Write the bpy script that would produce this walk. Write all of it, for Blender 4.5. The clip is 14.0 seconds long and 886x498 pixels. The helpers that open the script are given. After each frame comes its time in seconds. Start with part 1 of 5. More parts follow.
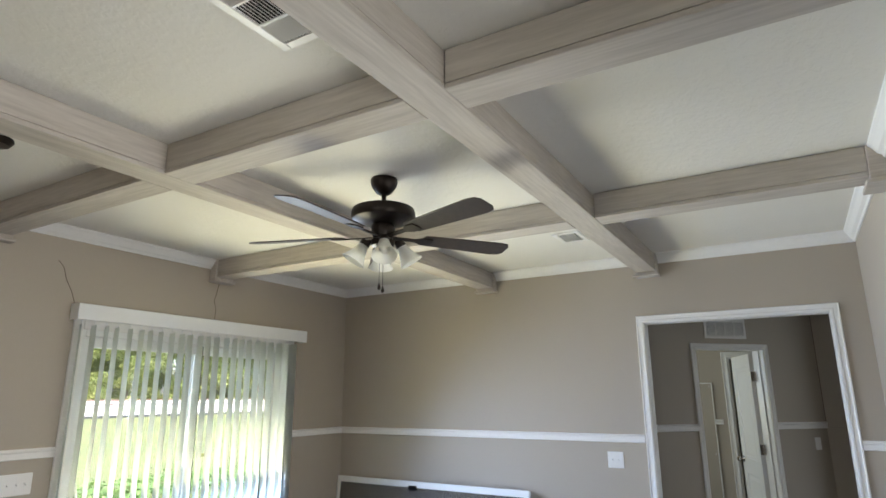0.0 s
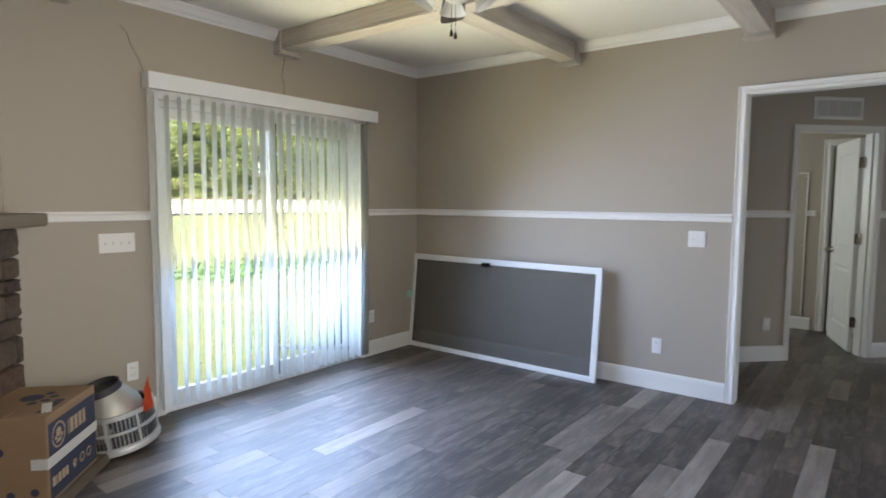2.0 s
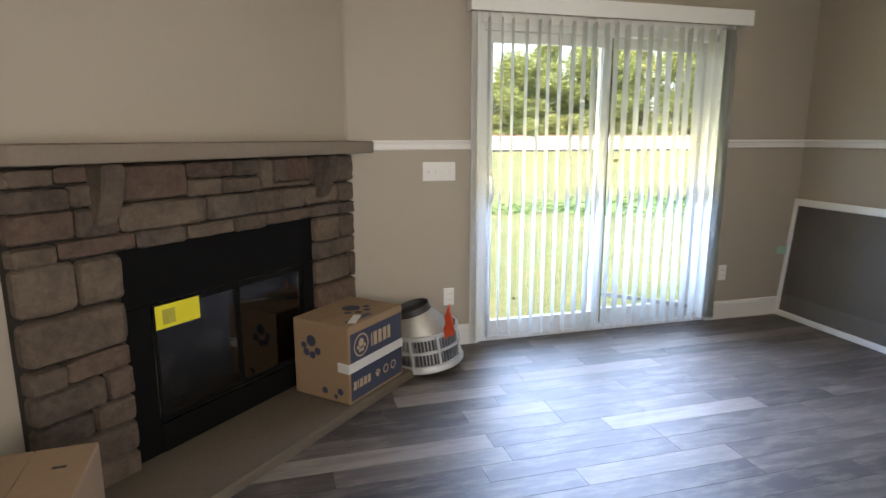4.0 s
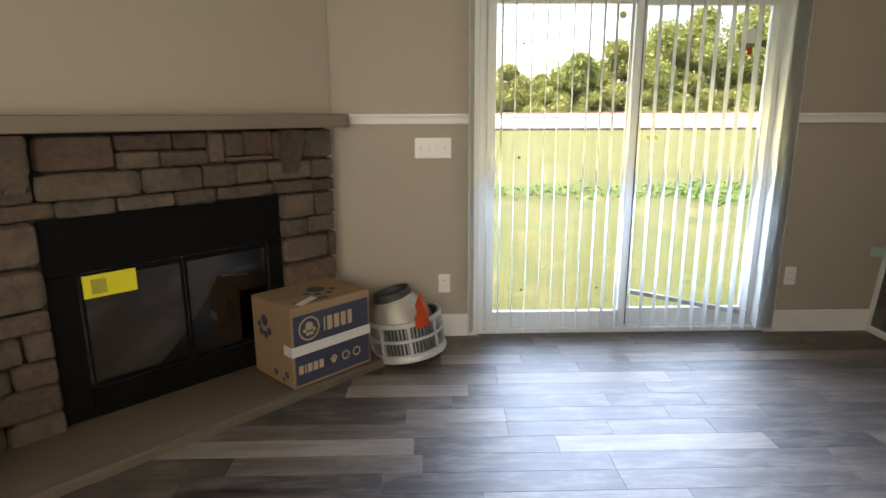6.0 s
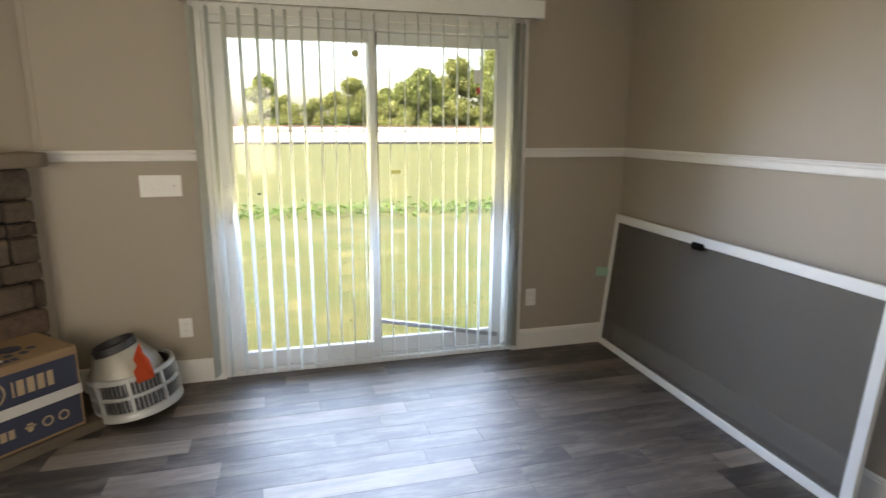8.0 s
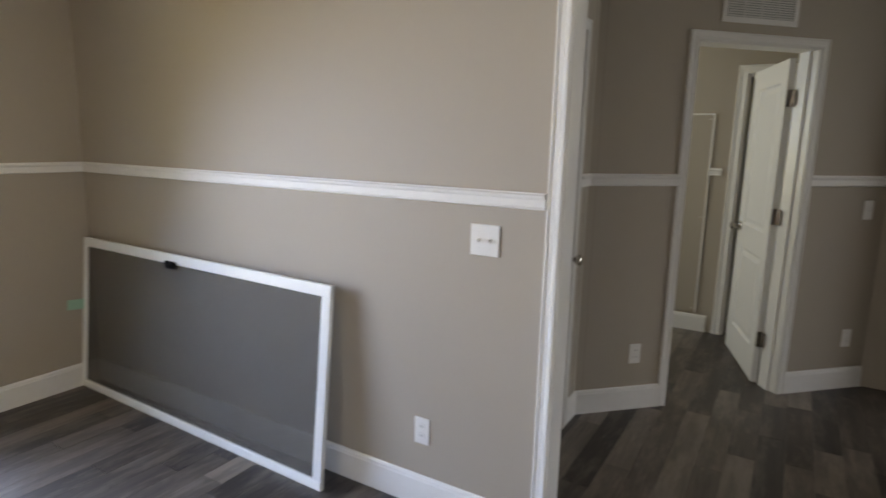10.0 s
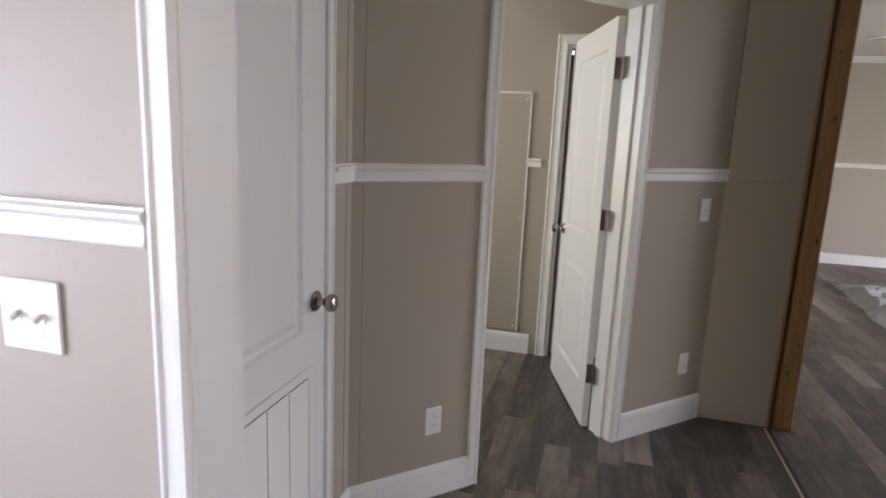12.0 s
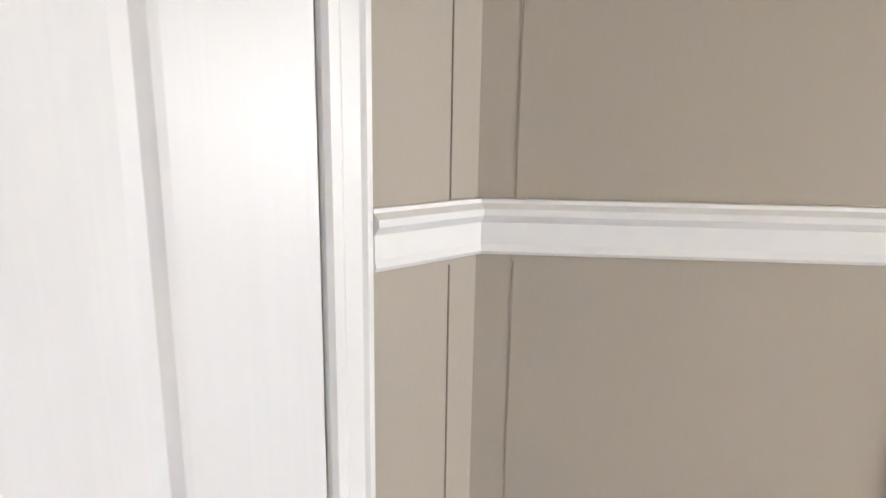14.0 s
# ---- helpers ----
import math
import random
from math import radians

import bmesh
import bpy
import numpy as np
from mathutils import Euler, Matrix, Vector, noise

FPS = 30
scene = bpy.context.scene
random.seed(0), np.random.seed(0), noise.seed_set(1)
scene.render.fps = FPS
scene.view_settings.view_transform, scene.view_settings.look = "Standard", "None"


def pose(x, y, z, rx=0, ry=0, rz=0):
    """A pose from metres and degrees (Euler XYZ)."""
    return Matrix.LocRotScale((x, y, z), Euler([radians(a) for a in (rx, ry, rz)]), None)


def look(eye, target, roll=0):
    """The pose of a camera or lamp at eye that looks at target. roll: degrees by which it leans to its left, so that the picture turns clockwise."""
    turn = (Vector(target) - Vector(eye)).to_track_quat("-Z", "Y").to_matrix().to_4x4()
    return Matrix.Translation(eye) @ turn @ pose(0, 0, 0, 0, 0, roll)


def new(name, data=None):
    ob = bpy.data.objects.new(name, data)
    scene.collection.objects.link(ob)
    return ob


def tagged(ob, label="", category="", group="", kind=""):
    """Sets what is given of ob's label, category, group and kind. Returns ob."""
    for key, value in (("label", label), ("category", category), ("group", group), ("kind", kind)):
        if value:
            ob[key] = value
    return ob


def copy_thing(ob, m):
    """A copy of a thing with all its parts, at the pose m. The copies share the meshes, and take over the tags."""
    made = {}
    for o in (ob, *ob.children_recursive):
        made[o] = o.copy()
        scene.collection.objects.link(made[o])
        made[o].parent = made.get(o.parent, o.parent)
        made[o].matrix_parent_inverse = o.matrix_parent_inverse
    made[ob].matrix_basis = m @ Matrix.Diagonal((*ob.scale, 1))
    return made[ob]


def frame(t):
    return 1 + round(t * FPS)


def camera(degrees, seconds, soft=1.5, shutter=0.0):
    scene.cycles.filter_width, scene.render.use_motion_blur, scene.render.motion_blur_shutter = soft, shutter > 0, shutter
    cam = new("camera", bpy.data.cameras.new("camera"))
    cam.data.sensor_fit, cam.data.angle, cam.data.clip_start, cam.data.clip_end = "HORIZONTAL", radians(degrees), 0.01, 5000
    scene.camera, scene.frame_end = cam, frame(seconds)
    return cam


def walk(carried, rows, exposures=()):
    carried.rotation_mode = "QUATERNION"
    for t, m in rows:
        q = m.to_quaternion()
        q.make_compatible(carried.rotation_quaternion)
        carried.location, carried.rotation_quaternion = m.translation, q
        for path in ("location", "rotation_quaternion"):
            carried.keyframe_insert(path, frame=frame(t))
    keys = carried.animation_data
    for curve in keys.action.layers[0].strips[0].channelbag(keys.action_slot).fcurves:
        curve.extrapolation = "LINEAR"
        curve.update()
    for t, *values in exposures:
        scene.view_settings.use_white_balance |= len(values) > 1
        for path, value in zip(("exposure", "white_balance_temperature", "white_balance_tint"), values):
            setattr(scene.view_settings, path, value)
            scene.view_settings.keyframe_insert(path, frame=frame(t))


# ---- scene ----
cam = camera(74.1, 14.0, soft=1.5, shutter=0.3)
PATH = [
    (0, (0.42, 0.548, 1.625), (-0.563, 2.22, 2.111), -0.3),
    (0.5, (0.391, 0.589, 1.584), (-0.605, 2.279, 1.974), -0.2),
    (1, (0.352, 0.633, 1.506), (-0.676, 2.334, 1.727), 0.0),
    (1.5, (0.326, 0.66, 1.444), (-0.763, 2.338, 1.462), 0.3),
    (2, (0.292, 0.717, 1.417), (-0.919, 2.3, 1.255), 0.4),
    (2.5, (0.197, 0.808, 1.413), (-1.199, 2.213, 1.134), 0.4),
    (3, (0.177, 0.92, 1.392), (-1.442, 2.044, 1.053), 0.2),
    (3.5, (0.143, 1.122, 1.373), (-1.65, 1.932, 1.016), 0.1),
    (5.8, (0.009, 2.239, 1.342), (-1.942, 2.282, 0.902), -0.4),
    (6, (-0.019, 2.311, 1.337), (-1.968, 2.362, 0.891), -0.2),
    (6.5, (-0.135, 2.521, 1.38), (-2.079, 2.617, 0.918), 0.0),
    (7, (-0.143, 2.702, 1.456), (-2.078, 2.86, 0.978), 0.3),
    (7.2, (-0.114, 2.772, 1.457), (-2.049, 2.973, 0.993), 0.2),
    (9.3, (0.143, 3.15, 1.519), (-1.344, 4.438, 1.161), 0.8),
    (9.5, (0.148, 3.175, 1.522), (-1.23, 4.58, 1.166), 0.8),
    (10, (0.125, 3.3, 1.512), (-0.882, 4.99, 1.147), 1.3),
    (10.5, (0.07, 3.46, 1.513), (-0.59, 5.315, 1.155), 1.85),
    (11, (0.098, 3.739, 1.504), (-0.353, 5.654, 1.145), 2.5),
    (11.5, (0.101, 4.104, 1.492), (-0.304, 6.029, 1.129), 2.5),
    (12, (0.015, 4.506, 1.457), (-0.492, 6.404, 1.081), 2.5),
    (12.5, (-0.013, 4.873, 1.445), (-0.737, 6.694, 1.048), 2.2),
    (13, (-0.058, 5.253, 1.459), (-1.055, 6.94, 1.059), 1.2),
    (13.3, (-0.185, 5.528, 1.443), (-1.331, 7.11, 1.014), 1.3),
    (13.6, (-0.244, 5.726, 1.468), (-1.585, 7.151, 1.053), 0.7),
    (14, (-0.322, 5.882, 1.439), (-1.797, 7.17, 1.028), 0.9),
]
EXPOSURES = [(0.0, 3.08, 6300, 10), (2.0, 3.08, 6450, 12), (3.5, 3.1, 6600, 14), (6.0, 2.82, 7700, 12), (7.0, 2.8, 7700, 12), (9.5, 2.6, 7500, 11), (10.0, 3.0, 7200, 14), (10.5, 3.2, 7000, 15), (11.5, 3.52, 6850, 20), (12.5, 4.2, 6700, 23), (13.5, 4.95, 6800, 18), (14.0, 5.15, 6750, 16)]
walk(cam, [(t, look(eye, target, roll)) for t, eye, target, roll in PATH], EXPOSURES)

SKY, SUN = 0.15, 2.5
W_SOUTH, W_MIDDLE, W_EAST, W_BATH, W_SLIDER, W_LAWN = 3.5, 3.1, 8.5, 1.95, 13.0, 4.8
VANE_TURN, FAN_TURN, SHADE_TURN = -10.5, 55.5, 40.0

# ---------------------------------------------------------------- light
world = bpy.data.worlds.new("sky")
scene.world = world
world.use_nodes = True
_wn = world.node_tree.nodes
_sky = _wn.new("ShaderNodeTexSky")
_sky.sky_type = "NISHITA"
_sky.sun_disc = False
_sky.sun_elevation, _sky.sun_rotation = radians(63), radians(155)
_sky.dust_density = 4.5
world.node_tree.links.new(_sky.outputs[0], _wn["Background"].inputs[0])
_wn["Background"].inputs[1].default_value = SKY

sun_data = bpy.data.lights.new("sun", "SUN")
sun_data.energy, sun_data.angle, sun_data.color = SUN, radians(0.5), (1.0, 0.95, 0.86)
sun = new("sun", sun_data)
# high sun along the wall of the sliding door
sun.matrix_world = look((12, -26, 56), (0, 0, 0))


def area_lamp(name, eye, target, width, height, watts, colour=(1, 1, 1)):
    data = bpy.data.lights.new(name, "AREA")
    data.shape, data.size, data.size_y, data.energy, data.color = "RECTANGLE", width, height, watts, colour
    ob = new(name, data)
    ob.matrix_world = look(eye, target)
    return ob


# added lamps for daylight from unseen windows; south and middle are plain fill
area_lamp("fill_light_south", (0.0, -3.32, 1.5), (0.0, 0.0, 1.3), 1.7, 1.2, W_SOUTH, (1.0, 0.99, 0.96))
# fill lamp set in the opening added to the east wall
area_lamp("fill_light_middle", (1.0, 1.75, 1.4), (-2.4, 1.5, 1.15), 2.3, 1.1, W_MIDDLE, (1.0, 0.97, 0.90)).data.spread = radians(105)
area_lamp("window_light_east", (5.9, 9.5, 1.5), (2.0, 9.5, 1.0), 2.6, 1.3, W_EAST, (0.9, 0.95, 1.0))
area_lamp("window_light_bath", (-2.52, 7.5, 1.8), (0.0, 7.8, 0.9), 0.9, 0.6, W_BATH, (0.62, 0.79, 1.0))
area_lamp("window_light_bath_lawn", (-2.52, 7.5, 1.4), (0.0, 7.8, 2.4), 0.9, 0.5, 0.6 * W_BATH, (1.0, 0.94, 0.50))
# daylight in the sliding door's opening: sky from above, sunlit lawn from below
area_lamp("window_light_slider", (-3.335, 3.51, 1.1), (-1.0, 3.51, 0.1), 1.7, 1.8, W_SLIDER, (0.46, 0.63, 1.0)).data.spread = radians(125)
area_lamp("window_light_lawn", (-3.335, 3.51, 0.9), (-1.0, 3.51, 2.6), 1.7, 1.2, W_LAWN, (1.0, 0.93, 0.60)).data.spread = radians(110)
area_lamp("window_light_glass", (-3.63, 3.51, 1.05), (-1.0, 3.51, 1.05), 1.7, 1.9, 0.18, (0.82, 0.92, 1.0))

# ---------------------------------------------------------------- materials


class Nodes:
    def __init__(self, name):
        self.mat = bpy.data.materials.new(name)
        self.mat.use_nodes = True
        self.tree = self.mat.node_tree
        self.bsdf = self.tree.nodes["Principled BSDF"]

    def add(self, kind, **sockets):
        node = self.tree.nodes.new(kind)
        for key, value in sockets.items():
            node.inputs[key.replace("_", " ")].default_value = value
        return node

    def link(self, a, b):
        self.tree.links.new(a, b)

    def coords(self, scale=(1, 1, 1), shift=None):
        tc = self.add("ShaderNodeTexCoord")
        mp = self.add("ShaderNodeMapping")
        mp.inputs["Scale"].default_value = scale
        self.link(tc.outputs["Object"], mp.inputs["Vector"])
        if shift is not None:
            self.link(shift, mp.inputs["Location"])
        return mp.outputs[0]

    def noise(self, vec, scale, detail=4.0, rough=0.55):
        n = self.add("ShaderNodeTexNoise", Scale=scale, Detail=detail, Roughness=rough)
        self.link(vec, n.inputs["Vector"])
        return n.outputs["Fac"]

    def ramp(self, fac, stops):
        r = self.add("ShaderNodeValToRGB")
        els = r.color_ramp.elements
        while len(els) < len(stops):
            els.new(0.5)
        for el, (p, c) in zip(els, stops):
            el.position, el.color = p, (*c, 1)
        self.link(fac, r.inputs[0])
        return r.outputs[0]

    def mix(self, fac, a, b, blend="MIX"):
        m = self.add("ShaderNodeMix")
        m.data_type, m.blend_type = "RGBA", blend
        for sock, v in ((m.inputs[0], fac), (m.inputs[6], a), (m.inputs[7], b)):
            if hasattr(v, "is_linked"):
                self.link(v, sock)
            else:
                sock.default_value = v if isinstance(v, float) else (*v, 1)
        return m.outputs[2]

    def math(self, op, a, b=0.0):
        m = self.add("ShaderNodeMath")
        m.operation = op
        for sock, v in ((m.inputs[0], a), (m.inputs[1], b)):
            if hasattr(v, "is_linked"):
                self.link(v, sock)
            else:
                sock.default_value = v
        return m.outputs[0]

    def bump(self, height, strength=0.2, distance=0.002):
        b = self.add("ShaderNodeBump", Strength=strength, Distance=distance)
        self.link(height, b.inputs["Height"])
        self.link(b.outputs[0], self.bsdf.inputs["Normal"])


def shade(c, k):
    return tuple(min(1.0, v * k) for v in c)


def surface(name, colour, rough=0.6, var=0.08, big=1.5, fine=60.0, bump=0.15, dist=0.001, metal=0.0, stretch=(1, 1, 1), rvar=0.1, spec=0.5):
    """A plain painted, moulded or metal surface with broad and fine variation."""
    n = Nodes(name)
    vec = n.coords(stretch)
    broad, grain = n.noise(vec, big, 3), n.noise(vec, fine, 4)
    col = n.mix(broad, shade(colour, 1 - var), shade(colour, 1 + var))
    col = n.mix(0.25, col, n.ramp(grain, [(0.3, shade(colour, 1 - 1.6 * var)), (0.7, shade(colour, 1 + 1.6 * var))]))
    n.link(col, n.bsdf.inputs["Base Color"])
    n.link(n.math("ADD", n.math("MULTIPLY", broad, rvar), rough - rvar / 2), n.bsdf.inputs["Roughness"])
    n.bsdf.inputs["Metallic"].default_value = metal
    n.bsdf.inputs["Specular IOR Level"].default_value = spec
    if bump:
        n.bump(grain, bump, dist)
    return n.mat


def wood(name, dark, light, rough=0.6, grain=(40, 1.2, 40), bump=0.25):
    n = Nodes(name)
    info = n.add("ShaderNodeObjectInfo")
    sh = n.add("ShaderNodeCombineXYZ")
    n.link(n.math("MULTIPLY", info.outputs["Random"], 37.0), sh.inputs[0])
    n.link(n.math("MULTIPLY", info.outputs["Random"], 91.0), sh.inputs[1])
    vec = n.coords(grain, sh.outputs[0])
    g, f = n.noise(vec, 1.0, 8, 0.65), n.noise(vec, 5.0, 6)
    col = n.ramp(g, [(0.3, dark), (0.7, light)])
    col = n.mix(0.3, col, n.ramp(f, [(0.35, shade(dark, 0.7)), (0.65, light)]))
    n.link(col, n.bsdf.inputs["Base Color"])
    n.bsdf.inputs["Roughness"].default_value = rough
    n.bump(f, bump, 0.001)
    return n.mat


def plank_material():
    n = Nodes("weathered grey plank")
    info = n.add("ShaderNodeObjectInfo")
    geo = n.add("ShaderNodeNewGeometry")
    rnd = n.math("FRACT", n.math("ADD", info.outputs["Random"], n.math("MULTIPLY", geo.outputs["Random Per Island"], 7.31)))
    sh = n.add("ShaderNodeCombineXYZ")
    n.link(n.math("MULTIPLY", rnd, 53.0), sh.inputs[0])
    n.link(n.math("MULTIPLY", rnd, 117.0), sh.inputs[1])
    vec = n.coords((26, 1.5, 26), sh.outputs[0])
    g, f = n.noise(vec, 1.0, 9, 0.68), n.noise(vec, 4.0, 7, 0.6)
    patch = n.ramp(n.noise(n.coords((11, 3.0, 11), sh.outputs[0]), 1.0, 6, 0.66), [(0.47, (0, 0, 0)), (0.60, (1, 1, 1))])
    worn = n.ramp(n.noise(n.coords((14, 2.2, 14), sh.outputs[0]), 1.7, 5, 0.66), [(0.50, (0, 0, 0)), (0.63, (1, 1, 1))])
    streak = n.ramp(n.noise(n.coords((75, 3.0, 75), sh.outputs[0]), 1.0, 5, 0.65), [(0.42, (0, 0, 0)), (0.60, (1, 1, 1))])
    tone = n.ramp(rnd, [(0.0, (0.018, 0.013, 0.011)), (0.3, (0.034, 0.026, 0.021)), (0.6, (0.075, 0.058, 0.047)), (0.85, (0.15, 0.122, 0.100)), (1.0, (0.30, 0.255, 0.215))])
    col = n.mix(n.ramp(g, [(0.36, (0, 0, 0)), (0.64, (1, 1, 1))]), n.mix(0.55, tone, (0.014, 0.010, 0.009)), n.mix(0.16, tone, (0.26, 0.22, 0.185)))
    col = n.mix(n.math("MULTIPLY", patch, 0.62), col, n.mix(0.45, tone, (0.34, 0.285, 0.235)))
    col = n.mix(n.math("MULTIPLY", worn, 0.55), col, n.mix(0.5, tone, (0.020, 0.015, 0.012)))
    col = n.mix(n.math("MULTIPLY", streak, 0.35), col, n.mix(0.35, tone, (0.022, 0.016, 0.013)))
    n.link(col, n.bsdf.inputs["Base Color"])
    n.link(n.math("ADD", n.math("MULTIPLY", g, 0.2), 0.40), n.bsdf.inputs["Roughness"])
    n.bsdf.inputs["Specular IOR Level"].default_value = 0.3
    n.bsdf.inputs["Coat Weight"].default_value = 0.6
    n.bsdf.inputs["Coat Roughness"].default_value = 0.48
    n.bsdf.inputs["Coat IOR"].default_value = 1.5
    n.bump(g, 0.3, 0.001)
    return n.mat


def stone_material():
    n = Nodes("cultured ledge stone")
    info = n.add("ShaderNodeObjectInfo")
    rnd = info.outputs["Random"]
    sh = n.add("ShaderNodeCombineXYZ")
    for i in range(3):
        n.link(n.math("MULTIPLY", rnd, 31.0 + 17 * i), sh.inputs[i])
    vec = n.coords((1, 1, 1), sh.outputs[0])
    a, b, c = n.noise(vec, 7, 5, 0.6), n.noise(vec, 30, 6, 0.7), n.noise(vec, 160, 3)
    tone = n.ramp(rnd, [(0.0, (0.035, 0.028, 0.024)), (0.25, (0.095, 0.068, 0.048)), (0.45, (0.165, 0.122, 0.088)), (0.62, (0.055, 0.040, 0.033)), (0.78, (0.13, 0.060, 0.038)), (0.9, (0.10, 0.080, 0.064)), (1.0, (0.052, 0.044, 0.040))])
    col = n.mix(n.ramp(a, [(0.35, (0, 0, 0)), (0.65, (1, 1, 1))]), n.mix(0.5, tone, (0.028, 0.021, 0.018)), n.mix(0.25, tone, (0.22, 0.165, 0.122)))
    col = n.mix(0.35, col, n.ramp(b, [(0.35, (0.028, 0.021, 0.018)), (0.65, (0.16, 0.12, 0.09))]))
    n.link(col, n.bsdf.inputs["Base Color"])
    n.bsdf.inputs["Roughness"].default_value = 0.9
    n.bump(n.math("ADD", n.math("MULTIPLY", b, 0.8), n.math("MULTIPLY", c, 0.3)), 0.6, 0.006)
    return n.mat


def ceiling_material():
    n = Nodes("knockdown ceiling paint")
    vec = n.coords()
    a, b = n.noise(vec, 28, 5, 0.6), n.noise(vec, 2.0, 3)
    h = n.ramp(a, [(0.45, (0, 0, 0)), (0.58, (1, 1, 1))])
    n.link(n.mix(b, (0.74, 0.72, 0.67), (0.80, 0.78, 0.73)), n.bsdf.inputs["Base Color"])
    n.bsdf.inputs["Roughness"].default_value = 0.85
    n.bump(h, 0.35, 0.003)
    return n.mat


def wall_material():
    n = Nodes("taupe vinyl wall panel")
    vec = n.coords()
    weave, broad = n.noise(n.coords((260, 260, 40)), 1.0, 3), n.noise(vec, 0.9, 4)
    col = n.mix(broad, (0.395, 0.347, 0.285), (0.43, 0.379, 0.312))
    col = n.mix(0.1, col, n.ramp(weave, [(0.3, (0.36, 0.318, 0.267)), (0.7, (0.46, 0.41, 0.348))]))
    n.link(col, n.bsdf.inputs["Base Color"])
    n.link(n.math("ADD", n.math("MULTIPLY", broad, 0.15), 0.5), n.bsdf.inputs["Roughness"])
    n.bump(weave, 0.03, 0.0006)
    return n.mat


def glass_material(name="clear glass", tint=(0.97, 0.98, 0.97), ior=1.45):
    n = Nodes(name)
    out = n.tree.nodes["Material Output"]
    clear, gloss = n.add("ShaderNodeBsdfTransparent"), n.add("ShaderNodeBsdfGlossy")
    clear.inputs[0].default_value = (*tint, 1)
    gloss.inputs["Roughness"].default_value = 0.02
    fres = n.add("ShaderNodeFresnel", IOR=ior)
    mix = n.add("ShaderNodeMixShader")
    n.link(fres.outputs[0], mix.inputs[0])
    n.link(clear.outputs[0], mix.inputs[1])
    n.link(gloss.outputs[0], mix.inputs[2])
    n.link(mix.outputs[0], out.inputs[0])
    return n.mat


def translucent(name, colour, share=0.5, rough=0.5):
    n = Nodes(name)
    out = n.tree.nodes["Material Output"]
    vec = n.coords((1, 1, 1))
    g = n.noise(vec, 40, 3)
    col = n.mix(g, shade(colour, 0.95), shade(colour, 1.03))
    n.link(col, n.bsdf.inputs["Base Color"])
    n.bsdf.inputs["Roughness"].default_value = rough
    tr = n.add("ShaderNodeBsdfTranslucent")
    n.link(col, tr.inputs[0])
    mix = n.add("ShaderNodeMixShader", Fac=share)
    n.link(n.bsdf.outputs[0], mix.inputs[1])
    n.link(tr.outputs[0], mix.inputs[2])
    n.link(mix.outputs[0], out.inputs[0])
    return n.mat


def mesh_material():
    """Insect screen: a fine woven mesh that lets part of the light through."""
    n = Nodes("charcoal insect screen")
    out = n.tree.nodes["Material Output"]
    vec = n.coords((1, 1, 1))
    b = n.noise(vec, 3, 3)
    n.link(n.mix(b, (0.150, 0.138, 0.122), (0.182, 0.168, 0.149)), n.bsdf.inputs["Base Color"])
    n.bsdf.inputs["Roughness"].default_value = 0.7
    clear = n.add("ShaderNodeBsdfTransparent")
    mix = n.add("ShaderNodeMixShader", Fac=0.42)
    n.link(n.bsdf.outputs[0], mix.inputs[1])
    n.link(clear.outputs[0], mix.inputs[2])
    n.link(mix.outputs[0], out.inputs[0])
    return n.mat


def grass_material():
    n = Nodes("lawn ground")
    vec = n.coords()
    a, b, c = n.noise(vec, 0.35, 4), n.noise(vec, 9, 6, 0.7), n.noise(vec, 60, 3)
    col = n.mix(n.ramp(a, [(0.35, (0, 0, 0)), (0.65, (1, 1, 1))]), (0.032, 0.043, 0.007), (0.050, 0.060, 0.011))
    col = n.mix(n.ramp(b, [(0.4, (0, 0, 0)), (0.7, (1, 1, 1))]), col, (0.080, 0.080, 0.020))
    col = n.mix(n.math("MULTIPLY", c, 0.5), col, (0.025, 0.038, 0.009))
    straw = n.ramp(n.noise(vec, 1.6, 6, 0.68), [(0.50, (0, 0, 0)), (0.64, (1, 1, 1))])
    col = n.mix(n.math("MULTIPLY", straw, 0.6), col, (0.115, 0.105, 0.042))
    green = n.ramp(n.noise(n.coords((1, 0.35, 1)), 0.9, 5, 0.6), [(0.54, (0, 0, 0)), (0.68, (1, 1, 1))])
    col = n.mix(n.math("MULTIPLY", green, 0.5), col, (0.026, 0.052, 0.008))
    n.link(col, n.bsdf.inputs["Base Color"])
    n.bsdf.inputs["Roughness"].default_value = 0.9
    n.bump(b, 0.8, 0.03)
    return n.mat


def leaf_material(name, dark, light, through_share=0.4):
    n = Nodes(name)
    out = n.tree.nodes["Material Output"]
    geo = n.add("ShaderNodeNewGeometry")
    col = n.ramp(geo.outputs["Random Per Island"], [(0.0, dark), (1.0, light)])
    n.link(col, n.bsdf.inputs["Base Color"])
    n.bsdf.inputs["Roughness"].default_value = 0.6
    tr = n.add("ShaderNodeBsdfTranslucent")
    n.link(col, tr.inputs[0])
    mix = n.add("ShaderNodeMixShader", Fac=through_share)
    n.link(n.bsdf.outputs[0], mix.inputs[1])
    n.link(tr.outputs[0], mix.inputs[2])
    n.link(mix.outputs[0], out.inputs[0])
    return n.mat


